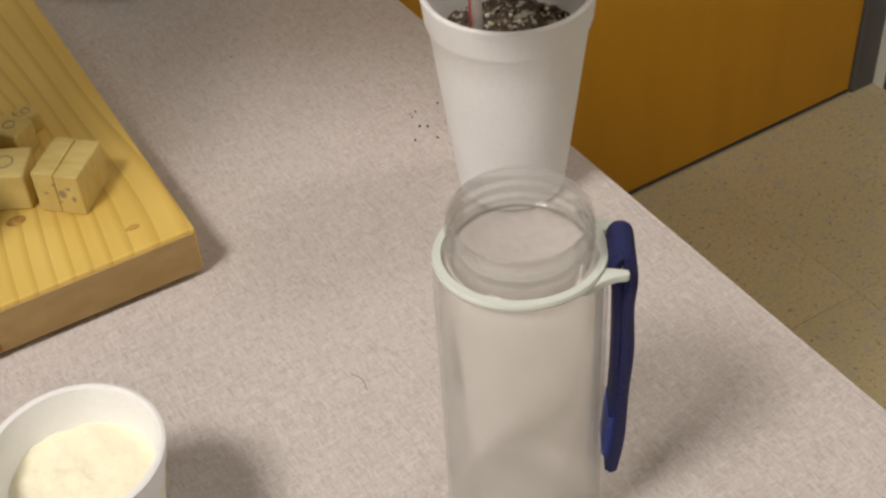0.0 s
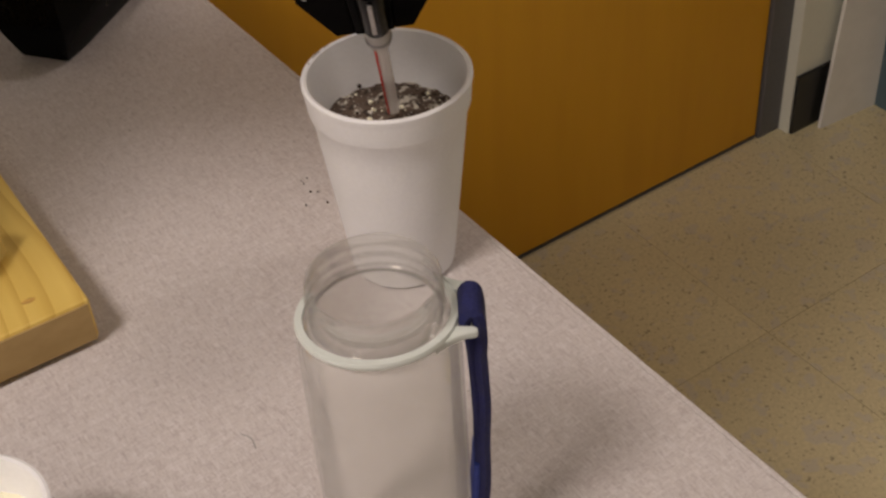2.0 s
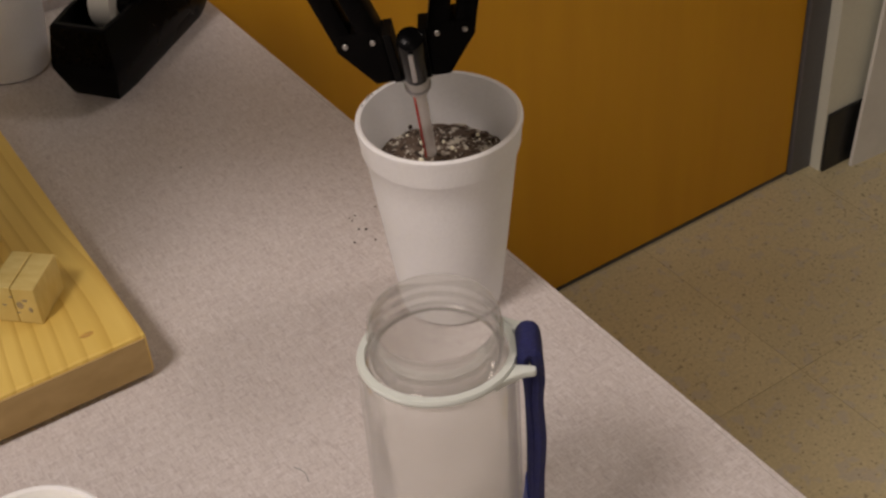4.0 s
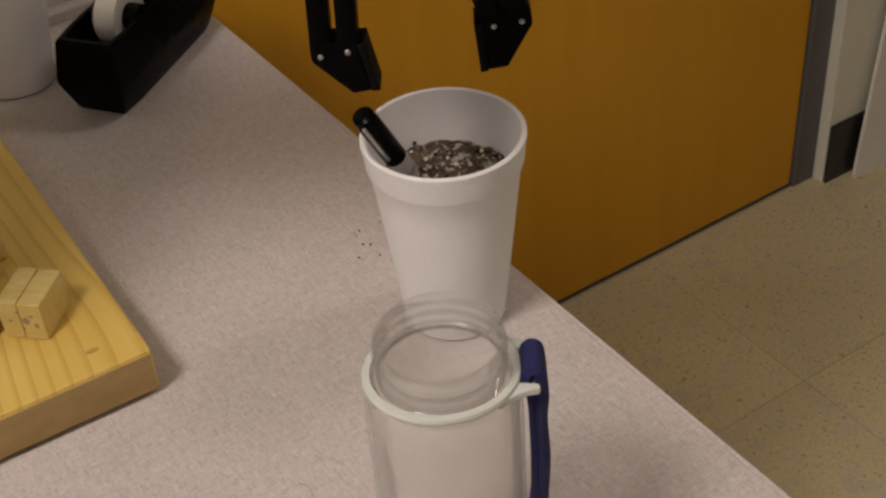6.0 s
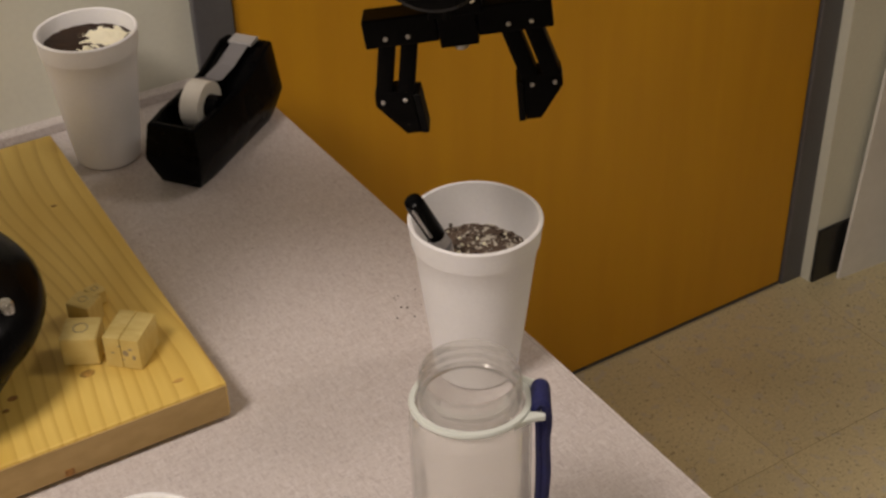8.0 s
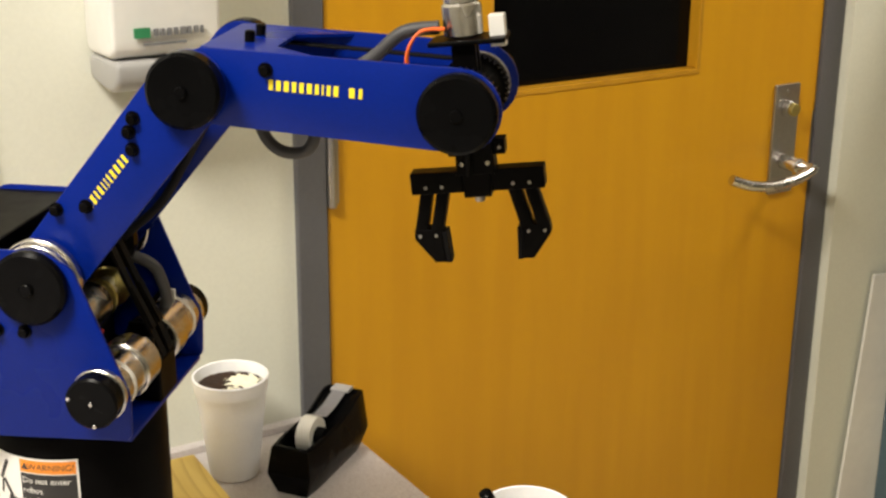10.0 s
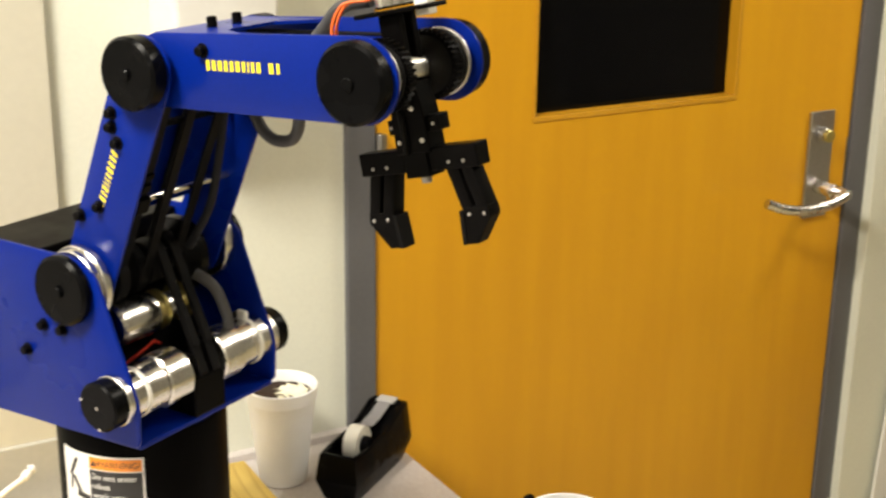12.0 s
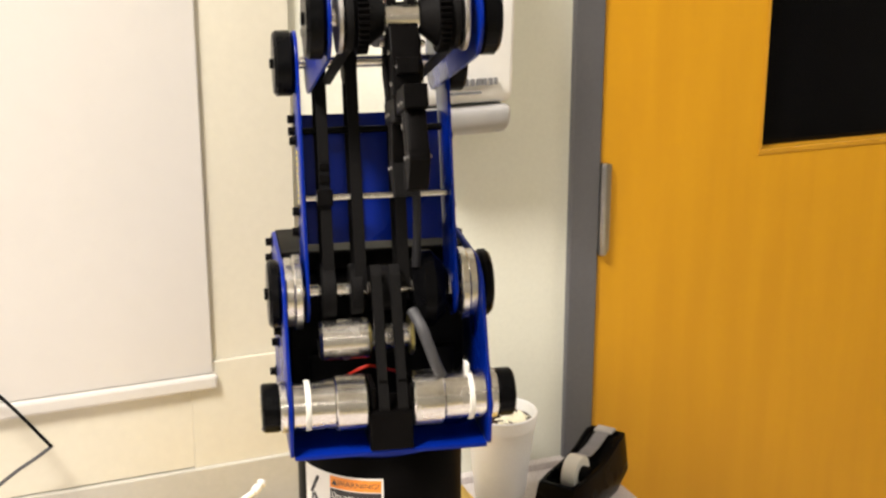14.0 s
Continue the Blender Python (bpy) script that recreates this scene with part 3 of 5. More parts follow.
def pine_board():
    """Built from its near corner at the table's end, lying a little askew."""
    t = thing("pine_board", pose(-1.1345, -0.5050, 0, 0, 0, -1.2), "thick knotty pine board under the robot, lying on the table", "board")
    # Dark sheet added under the raised plank to give its shadow gap.
    part("felt_pad", box(-0.408, -0.006, 0.006, 0.425, TABLE + 0.0003, TABLE + 0.0034), M_RUBBER, t, "thin dark sheet added for the shadow gap under the board")
    part("plank", box(-0.4145, 0.0, 0.0016, 0.432, TABLE + 0.0036, BOARD_TOP, 0.0022, 2), M_PINE, t, "knotty yellow pine plank")
    part("sawn_edge", box(-0.4125, -0.002, 0.0, 0.0014, TABLE + 0.0050, BOARD_TOP - 0.0022), M_PINE_END, t, "rough brown sawn edge")
    for x, y, r, q in ((-0.085, 0.066, 0.0072, 0.75), (-0.141, 0.068, 0.0050, 0.7), (-0.149, 0.057, 0.0034, 0.8), (-0.030, 0.022, 0.0056, 0.5), (-0.036, 0.305, 0.004, 0.5)):
        bm = lathe([(r * 0.8, 0), (r * 0.45, 0.0005)], 20)
        part("knot", moved(bm, Matrix.Translation((x, y, BOARD_TOP + 0.0002)) @ Matrix.Diagonal((1, q, 1, 1))), M_KNOT if r < 0.0052 else M_KNOT_PALE, t, "brown knot")
    part("edge_knot", box(-0.128, -0.121, -0.0006, 0.0001, TABLE + 0.006, TABLE + 0.012, 0.0002), M_KNOT, t)


pine_board()


def wood_block(x, y, turn, sx, sy, h, label, crack=False, mark=0.006):
    t = thing("wood_block", pose(x, y, BOARD_TOP + 0.0003, 0, 0, turn), label, "wood block", "loose wood blocks")
    if crack:
        bm = join(box(-sx / 2, -sx * 0.035, -sy / 2, sy / 2, 0, h, 0.0008), box(-sx * 0.02, sx / 2, -sy / 2, sy / 2, 0, h * 0.985, 0.0008))
    else:
        bm = box(-sx / 2, sx / 2, -sy / 2, sy / 2, 0, h, 0.0014)
    part("block", bm, M_BLOCK, t)
    if crack:
        for u, v, r, q in ((0.10, 0.52, 0.0024, 1.2), (-0.26, 0.50, 0.0016, 0.5), (0.24, 0.66, 0.0018, 0.6), (0.32, 0.40, 0.0014, 1.6), (-0.06, 0.74, 0.0012, 0.7), (0.02, 0.30, 0.0011, 0.6)):
            dab = lathe([(r, 0), (r * 0.6, 0.0003)], 10)
            part("pencil_mark", moved(dab, Matrix.Translation((sx * u, -sy / 2 - 0.0001, h * v)) @ Matrix.Rotation(radians(90), 4, "X") @ Matrix.Diagonal((1, q, 1, 1))), M_GRAPHITE, t)
    else:
        ring = lathe([(mark * 0.82, 0), (mark * 0.9, 0.0003), (mark * 0.98, 0)], 24, cap=False)
        part("pencil_ring", moved(ring, Matrix.Translation((0, 0, h + 0.0002))), M_GRAPHITE, t, "grey pencil ring")


wood_block(-1.1801, -0.4346, -44, 0.0285, 0.0345, 0.0280, "pale split wood block with smudged pencil marks", True)
wood_block(-1.2111, -0.4145, -30, 0.0278, 0.0275, 0.0252, "pale wood block with a ring drawn on top")
wood_block(-1.1956, -0.3740, -54, 0.021, 0.019, 0.0200, "small pale wood block beside two larger ones", mark=0.004)
wood_block(-1.1810, -0.3560, 12, 0.013, 0.014, 0.0130, "tiny pale wood offcut behind the blocks", mark=0.003)


def foam_cup(x, y, r, h, label, group="foam cups"):
    t = thing("foam_cup", Matrix.Translation((x, y, TABLE + 0.0005)), label, "cup", group)
    b = r * 0.655
    s = lambda f: b + (r * 0.93 - b) * f
    out = [(b - 0.004, 0.003), (b - 0.002, 0.0), (b, 0.002), (s(0.4), h * 0.345), (s(0.8), h * 0.69), (s(0.97), h * 0.835), (s(0.985) + 0.0012, h * 0.85), (r * 0.965, h * 0.868), (r * 0.985, h * 0.955)]
    out += [(r * 0.99, h * 0.965), (r, h * 0.975), (r, h * 0.992), (r - 0.0015, h), (r - 0.0032, h * 0.994), (r - 0.0038, h * 0.97), (r - 0.005, h * 0.9)]
    out += [(s(0.6) - 0.003, h * 0.5), (b - 0.003, 0.006)]
    part("wall", lathe(out, 72), M_FOAM, t, smooth=35)
    return t, s


CUP = (-0.9466, -0.5529)
cup, _ = mixing_cup, _ = foam_cup(CUP[0], CUP[1], 0.0496, 0.1395, "tall white foam cup holding grey-brown mixture at the table edge")
mix = part("mixture", powder(0.0435, 0.104, 0.0035, 120, 0.004, 3, 72, 24), M_MIX, cup, "clumpy grey-brown powder mixture", smooth=60)
lumps = []
for i in range(46):
    a, q = random.uniform(0, 6.28), 0.040 * math.sqrt(random.random())
    k = random.uniform(0.0006, 0.0018)
    bm = bmesh.new()
    bmesh.ops.create_icosphere(bm, subdivisions=1, radius=k)
    for v in bm.verts:
        v.co *= random.uniform(0.7, 1.3)
    lumps.append(moved(bm, Matrix.Translation((q * math.cos(a), q * math.sin(a), 0.1075 + random.uniform(-0.001, 0.0015)))))
tagged(part("dark_crumbs", join(*lumps[:16]), M_COFFEE, cup, "dark crumbs"), kind="stuff")
tagged(part("pale_crumbs", join(*lumps[16:]), M_CREAM, cup, "pale crumbs"), kind="stuff")

grains = []
for i in range(8):
    a, k = radians(random.gauss(112, 10)), random.uniform(0.0004, 0.0007)
    bm = bmesh.new()
    bmesh.ops.create_icosphere(bm, subdivisions=1, radius=k)
    grains.append(moved(bm, Matrix.Translation((0.0475 * math.cos(a), 0.0475 * math.sin(a), 0.1396 + 0.2 * k))))
tagged(part("rim_crumbs", join(*grains), M_MIX, cup, "dark grains stuck to the rim"), kind="stuff")

cup, _ = foam_cup(-1.0755, -0.084, 0.0478, 0.1370, "white foam cup full of dark grounds and pale powder")
part("coffee_layer", powder(0.0432, 0.122, 0.0012, 200, 0.001, 1), M_COFFEE, cup, "dark brown grounds")
part("pale_powder", powder(0.025, 0.1215, 0.003, 160, 0.0085, 7, 48, 18, (0.017, 0.002)), M_CREAM, cup, "heap of cream-coloured powder", smooth=60)
part("pale_powder", powder(0.010, 0.1215, 0.003, 260, 0.0035, 9, 32, 10, (-0.006, -0.014)), M_CREAM, cup, smooth=60)
part("pale_powder", powder(0.007, 0.122, 0.0025, 300, 0.002, 4, 24, 8, (0.028, -0.022)), M_CREAM, cup, smooth=60)

cup, _ = foam_cup(-1.2548, -0.6618, 0.0400, 0.082, "short white foam cup filled with pale creamer powder")
part("creamer", powder(0.0355, 0.0615, 0.002, 110, 0.003, 11), M_CREAM, cup, "pale yellowish creamer powder", smooth=60)


def crumb(x, y, r):
    bm = bmesh.new()
    bmesh.ops.create_icosphere(bm, subdivisions=1, radius=r)
    for v in bm.verts:
        v.co *= random.uniform(0.6, 1.3)
    bmesh.ops.translate(bm, vec=(x, y, TABLE + r * 0.6), verts=bm.verts)
    return bm


spilt = [crumb(-0.955 + random.gauss(0, 0.012), -0.457 + random.gauss(0, 0.012), random.uniform(0.0005, 0.0010)) for _ in range(9)]
spilt += [crumb(random.uniform(-1.12, -0.95), random.uniform(-0.75, -0.3), random.uniform(0.0003, 0.0006)) for _ in range(6)]
tagged(part("spilt_crumbs", join(*spilt), M_COFFEE, None, "dark crumbs spilt on the grey table"), category="crumbs", kind="stuff")
hair = tube([(-1.103, -0.622, TABLE + 0.0004), (-1.100, -0.629, TABLE + 0.0006), (-1.1015, -0.637, TABLE + 0.0004)], 0.0003, 6, 5)
tagged(part("loose_fibre", hair, M_GREYCAP, None, "thin dark fibre lying on the table"), category="fibre")


# ---- clear bottle with strap ----
def bottle():
    bx, by = -1.0735, -0.7435
    t = thing("water_bottle", Matrix.Translation((bx, by, TABLE + 0.0005)), "clear open plastic bottle with mint ring and navy strap", "bottle")
    shell = [(0.010, 0.004), (0.022, 0.001), (0.031, 0.0), (0.0352, 0.003), (0.0361, 0.010), (0.0361, 0.146), (0.0358, 0.155), (0.0347, 0.1605), (0.0325, 0.1634), (0.0298, 0.1650), (0.0290, 0.1656)]
    shell += [(0.0282, 0.1648), (0.0318, 0.1618), (0.0342, 0.154), (0.0346, 0.012), (0.0325, 0.006), (0.022, 0.0035), (0.010, 0.0065)]
    part("shell", lathe(shell, 72), M_PET, t, "clear plastic bottle wall", smooth=35)
    neck = [(0.0292, 0.1660), (0.0288, 0.1690)]
    for k in range(2):
        z = 0.1705 + k * 0.0064
        neck += [(0.0286, z), (0.0301, z + 0.0016), (0.0301, z + 0.0030), (0.0286, z + 0.0046)]
    neck += [(0.0288, 0.1845), (0.0293, 0.1856), (0.0287, 0.1868), (0.0276, 0.1864), (0.0271, 0.183), (0.0271, 0.170), (0.0274, 0.1660), (0.0292, 0.1660)]
    part("neck", lathe(neck, 72, cap=False), M_NECK, t, "thick clear threaded neck", smooth=35)
    ring = lathe([(0.0322, 0.1640), (0.0354, 0.1638), (0.0359, 0.1654), (0.0354, 0.1669), (0.0322, 0.1672), (0.0322, 0.1640)], 64, cap=False)
    bm = ring
    rear = [f for f in bm.faces if abs((math.degrees(math.atan2(f.calc_center_median().y, f.calc_center_median().x)) - 60 + 180) % 360 - 180) < 58]
    bmesh.ops.delete(bm, geom=rear, context="FACES")
    moved(bm, Matrix.Translation((0, 0, 0.1655)) @ Matrix.Rotation(radians(-5), 4, Vector((0.86, -0.5, 0))) @ Matrix.Translation((0, 0, -0.1655)))
    part("collar", bm, M_MINT, t, "pale mint open plastic collar", smooth=35)
    base = math.degrees(math.atan2(-0.549, 0.836))
    m = Matrix.Rotation(radians(base), 4, "Z")
    for side in (-1, 1):
        flat = rounded([(0.024, side * 0.0250), (0.0325, side * 0.0190), (0.0380, side * 0.0165), (0.0430, side * 0.0160), (0.0430, side * 0.0125), (0.0340, side * 0.0110)][::side], 0.002)
        bm = moved(prism(flat, 0.1630, 0.1668, 0.0008), Matrix.Rotation(radians(90), 4, "X") @ Matrix.Diagonal((1, 1, -1, 1)))
        part("tab", moved(bm, m), M_MINT, t, "pale mint strap lug", smooth=40)
    bar = moved(cyl(0.0016, -0.0095, 0.0095, 0.0392, 0.1640, 12), m)
    part("strap_bar", bar, M_MINT, t)
    outer = ribbon([(0.0375, 0.160), (0.0378, 0.167), (0.0400, 0.1705), (0.0432, 0.168), (0.0444, 0.156), (0.0436, 0.141), (0.0446, 0.116), (0.0434, 0.088), (0.0430, 0.063), (0.0418, 0.048), (0.0400, 0.0355)], 0.022, 0.0055)
    part("strap", moved(outer, m), M_NAVY, t, "navy woven strap", smooth=40)
    inner = ribbon([(0.0388, 0.158), (0.0397, 0.148), (0.0404, 0.13), (0.0409, 0.10), (0.0406, 0.075)], 0.0195, 0.0042)
    part("strap_tail", moved(inner, m), M_NAVY, t, smooth=40)
    end = ribbon([(0.0396, 0.073), (0.0384, 0.058), (0.0374, 0.046)], 0.0200, 0.0034)
    part("strap_end", moved(end, m), M_LINING, t, "bright blue strap end", smooth=40)


bottle()


# ---- tape dispenser ----
def tape_dispenser():
    t = thing("tape_dispenser", pose(-1.0345, -0.1745, TABLE + 0.0005, 0, 0, 37), "black desk tape dispenser holding a roll of clear tape", "tape dispenser")
    stations = [-0.009, 0.016, 0.045, 0.070, 0.084, 0.098, 0.112, 0.126, 0.140, 0.152]
    rise = lambda x: 0.066 + 0.017 * min(max((x - 0.072) / 0.062, 0.0), 1.0) ** 1.5
    well = lambda x: 0.028 if x < 0.078 else rise(x) - 0.004

    def ring(inset, level):
        """Points round the plan, drawn in by inset, at the heights of level."""
        mid = 0.0715
        pts = []
        for side in (-1, 1):
            row = stations if side < 0 else stations[::-1]
            for x in row:
                half = (0.026 if x in (stations[0], stations[-1]) else 0.0285) - inset
                pts.append((mid + (x - mid) * (1 - inset / 0.08), side * half, level(x)))
        return pts

    bm = bmesh.new()
    levels = [(0.006, lambda x: 0.0), (0.0045, lambda x: 0.003), (-0.0035, lambda x: 0.028), (-0.0032, lambda x: 0.034), (0.0010, lambda x: rise(x) - 0.002), (0.0026, rise), (0.0060, rise), (0.0070, lambda x: rise(x) - 0.002), (0.0075, well)]
    rows = [[bm.verts.new(p) for p in ring(a, b)] for a, b in levels]
    k = len(rows[0])
    for a, b in zip(rows, rows[1:]):
        for i in range(k):
            bm.faces.new((a[i], a[(i + 1) % k], b[(i + 1) % k], b[i]))
    bm.faces.new(rows[0][::-1])
    h = k // 2
    for i in range(h - 1):
        bm.faces.new((rows[-1][i], rows[-1][i + 1], rows[-1][k - 2 - i], rows[-1][k - 1 - i]))
    part("base", bm, M_BLACK, t, "black plastic weighted base", smooth=30)
    prof = [(0.0115, -0.0095), (0.0235, -0.0095), (0.0235, 0.0095), (0.0115, 0.0095), (0.0115, -0.0095)]
    part("tape_roll", moved(lathe(prof, 40, cap=False), Matrix.Translation((0.048, 0, 0.0605)) @ Matrix.Rotation(radians(90), 4, "X")), M_TAPE, t, "frosted clear tape roll", smooth=40)
    part("hub", cyl(0.0114, -0.021, 0.021, 0.048, 0.0605), M_BLACK, t, smooth=40)
    strip = [(0.058, 0.0818), (0.075, 0.0745), (0.100, 0.0765), (0.133, 0.0852), (0.133, 0.0847), (0.100, 0.0760), (0.075, 0.0740), (0.058, 0.0813)]
    part("tape_end", prism(strip, -0.0095, 0.0095), M_STRIP, t, "stretched grey tape strip")
    part("cutter", prism(rounded([(0.131, 0.0832), (0.146, 0.0832), (0.148, 0.0872), (0.144, 0.0876), (0.132, 0.0866)], 0.001), -0.0125, 0.0125), M_GREYCAP, t, "serrated cutter with tape stuck on")


tape_dispenser()


# ---- robot arm ----
AX, AY = -1.3430, -0.3680
ZS = 1.0853 - BOARD_TOP
L1, L2 = 0.2205, 0.2191
BT, PV, LL = 0.0724, 0.0357, 0.0478
robot = thing("robot_arm", Matrix.Translation((AX, AY, BOARD_TOP)), "blue and black desktop robot arm bolted to a pine board", "robot arm")


def bolt(x, y, z, parent, side=1, r=0.0042, h=0.007, mat=None):
    b = join(cyl(r, y, y + side * h, x, z, 14, 0.0006), cyl(r * 1.5, y, y + side * 0.0012, x, z, 14, 0.0003))
    return part("bolt", b, mat or M_BLACK_MATT, parent, smooth=40)


def on_column(bm, radius, mid):
    """Bends flat print in the x-y plane round the column; x runs along its girth, y up."""
    for v in bm.verts:
        a = mid + v.co.x / radius
        q = radius + v.co.z
        v.co = Vector((q * math.cos(a), q * math.sin(a), v.co.y))
    return bm


def sheet(x0, x1, y0, y1, z, n=14):
    bm = bmesh.new()
    lo = [bm.verts.new((x0 + (x1 - x0) * i / n, y0, z)) for i in range(n + 1)]
    hi = [bm.verts.new((x0 + (x1 - x0) * i / n, y1, z)) for i in range(n + 1)]
    for i in range(n):
        bm.faces.new((lo[i], lo[i + 1], hi[i + 1], hi[i]))
    return bm


def robot_base():
    part("flange", lathe([(0.082, 0.0), (0.086, 0.004), (0.104, 0.030), (0.1175, 0.046), (0.1205, 0.054), (0.1195, 0.064), (0.114, 0.074), (0.103, 0.081), (0.092, 0.086), (0.0845, 0.094)], 72), M_BLACK, robot, "glossy black round foot", smooth=40)
    for k in range(6):
        a = radians(20 + 60 * k)
        b = lathe([(0.0062, 0.066), (0.0062, 0.0845), (0.005, 0.086)], 16)
        part("bolt", moved(b, Matrix.Translation((0.1045 * math.cos(a), 0.1045 * math.sin(a), -0.001))), M_SILVER, robot, "bright hex bolt", smooth=40)
    col = part("column", lathe([(0.0838, 0.045), (0.0838, 0.243), (0.082, 0.246), (0.070, 0.247)], 72), M_BLACK_MATT, robot, "black cylindrical column", smooth=40)
    lab_mid, r = radians(221.5), 0.0838
    w, h, zt = 0.092, 0.062, 0.2255
    P = lambda x0, x1, y0, y1, d, m, lab="": part("label_field", on_column(sheet(x0, x1, y0, y1, d), r, lab_mid), m, col, lab)
    P(-w / 2, w / 2, zt - h, zt, 0.0004, M_PAPER, "warning label with black pictogram and text")
    P(-w / 2 + 0.037, w / 2 - 0.002, zt - 0.0145, zt - 0.002, 0.0006, M_LABEL_ORANGE, "orange warning strip")
    P(-w / 2 + 0.037, w / 2 - 0.002, zt - h + 0.002, zt - 0.0155, 0.0006, M_LABEL_BLACK, "black text field")
    for txt, x, y, s, m in (("WARNING!", -0.001, zt - 0.0112, 0.0085, M_LABEL_BLACK), ("Do not enter", -0.0075, zt - 0.025, 0.0085, M_PAPER), ("robot", -0.0075, zt - 0.035, 0.0085, M_PAPER), ("work area.", -0.0075, zt - 0.045, 0.0085, M_PAPER)):
        bm = letters(txt, s)
        bmesh.ops.translate(bm, vec=(x, y, 0.0008), verts=bm.verts)
        part("label_text", on_column(bm, r, lab_mid), m, col)
    tri = bmesh.new()
    tri.faces.new([tri.verts.new(v) for v in ((-0.0075, zt - 0.0115, 0.0008), (0.0, zt - 0.0115, 0.0008), (-0.0038, zt - 0.005, 0.0008))])
    part("warning_sign", on_column(tri, r, lab_mid), M_LABEL_BLACK, col)
    bars = []
    for x, y, l, a, th in ((-0.030, zt - 0.018, 0.024, 62, 0.004), (-0.026, zt - 0.035, 0.018, -58, 0.004), (-0.034, zt - 0.036, 0.014, 80, 0.003), (-0.018, zt - 0.046, 0.016, -8, 0.006), (-0.015, zt - 0.053, 0.008, 90, 0.003)):
        bars.append(moved(sheet(-l / 2, l / 2, -th / 2, th / 2, 0.0008, 6), Matrix.Translation((x, y, 0)) @ Matrix.Rotation(radians(a), 4, "Z")))
    part("pictogram", on_column(join(*bars), r, lab_mid), M_LABEL_BLACK, col, "abstract black warning pictogram")


robot_base()
z0 = BOARD_TOP


def robot_body():
    """Turning body: floor plate, two side plates, motors, gears and belts."""
    b = part("body", join(lathe([(0.082, 0.2475), (0.082, 0.2535), (0.078, 0.2545)], 64), box(-0.118, 0.092, -0.0925, 0.0925, 0.2548, 0.2595, 0.001)), M_BLUE, robot, "blue turning body with two side plates", smooth=40)
    plate = rounded([(-0.121, 0.250), (-0.010, 0.2535), (0.094, 0.2575), (0.096, 0.30), (0.052, 0.414), (0.026, 0.4275), (-0.100, 0.4275), (-0.121, 0.415)], 0.008)
    for s in (-1, 1):
        y0, y1 = (0.0930, 0.0965) if s > 0 else (-0.0965, -0.0930)
        part("side_plate", prism(plate, y0, y1, 0.0008), M_BLUE, b, "blue enamelled side plate", smooth=40)
        part("shoulder_cap", join(cyl(0.033, s * 0.0968, s * 0.1086, 0.016, ZS, 40, 0.003), cyl(0.006, s * 0.1086, s * 0.112, 0.016, ZS, 16)), M_BLACK, b, "black round shoulder cap", smooth=40)
        part("shoulder_hub", join(cyl(0.0365, s * 0.0765, s * 0.0845, 0.016, ZS, 48), cyl(0.034, s * 0.0845, s * 0.0925, 0.016, ZS, 48)), M_SILVER, b, "bright split clamp ring", smooth=40)
        my = 0.302
        part("motor", join(cyl(0.0265, s * 0.022, s * 0.052, 0.070, my, 40, 0.0015), cyl(0.0235, s * 0.052, s * 0.0925, 0.070, my, 40, 0.001)), M_SILVER, b, "bright cylindrical motor", smooth=40)
        part("cable_tie", cyl(0.0243, s * 0.075, s * 0.081, 0.070, my, 32), M_TAPE, b, "pale cable tie", smooth=40)
        if s > 0:
            part("tie_tail", moved(box(-0.006, 0.006, s * 0.076 - 0.002, s * 0.076 + 0.002, 0.022, 0.033, 0.001), Matrix.Translation((0.070, 0, my))), M_WHITE, b)
        part("motor_collar", cyl(0.0245, s * 0.0968, s * 0.104, 0.070, my, 40), M_SILVER, b, smooth=40)
        part("motor_cap", cyl(0.0235, s * 0.104, s * 0.121, 0.070, my, 40, 0.002), M_BLACK, b, "black motor end cap", smooth=40)
        for sx, sz in ((0.0, 0.0), (-0.020, 0.004), (0.002, -0.0205)):
            part("cap_screw", cyl(0.0016, s * 0.1208, s * 0.1222, 0.070 + sx, my + sz, 10, 0.0003), M_SILVER, b, "bright small screw", smooth=40)
        for x, z in ((-0.112, 0.395), (-0.095, 0.417), (-0.112, 0.335), (-0.108, 0.268), (-0.045, 0.325), (-0.020, 0.355), (0.005, 0.355)):
            bolt(x, s * 0.0965, z, b, s)
    part("rear_cover", box(-0.119, -0.030, -0.0925, 0.0925, 0.404, 0.4235, 0.002), M_BLACK_MATT, b, "dark top cover")
    part("rear_panel", box(-0.119, -0.114, -0.0925, 0.0925, 0.262, 0.404, 0.001), M_BLUE, b)
    # Black block added for both the black parts and the shade in here.
    part("gear_housing", join(box(-0.085, -0.004, -0.088, 0.088, 0.2600, 0.396, 0.003), box(-0.004, 0.012, -0.070, 0.075, 0.2600, 0.330, 0.003)), M_RUBBER, b, "black block added for the dark parts and shade inside")
    part("shaft", cyl(0.006, -0.092, 0.092, 0.016, ZS, 20), M_SILVER, b, smooth=40)
    part("gear_motor", join(cyl(0.021, -0.062, -0.012, 0.030, 0.352, 36, 0.003), cyl(0.012, -0.012, 0.03, 0.030, 0.352, 24)), M_SILVER, b, "bright gear motor", smooth=40)
    for y in (-0.004, 0.026):
        part("gear_disc", cyl(0.020, y, y + 0.004, 0.030, 0.352, 32), M_BRASS, b, "yellow plated gear disc", smooth=40)
    part("drum", join(cyl(0.038, 0.030, 0.062, 0.014, ZS - 0.004, 48, 0.013), cyl(0.018, 0.0605, 0.0655, 0.016, ZS, 32, 0.001)), M_BLACK, b, "black shoulder drum", smooth=40)
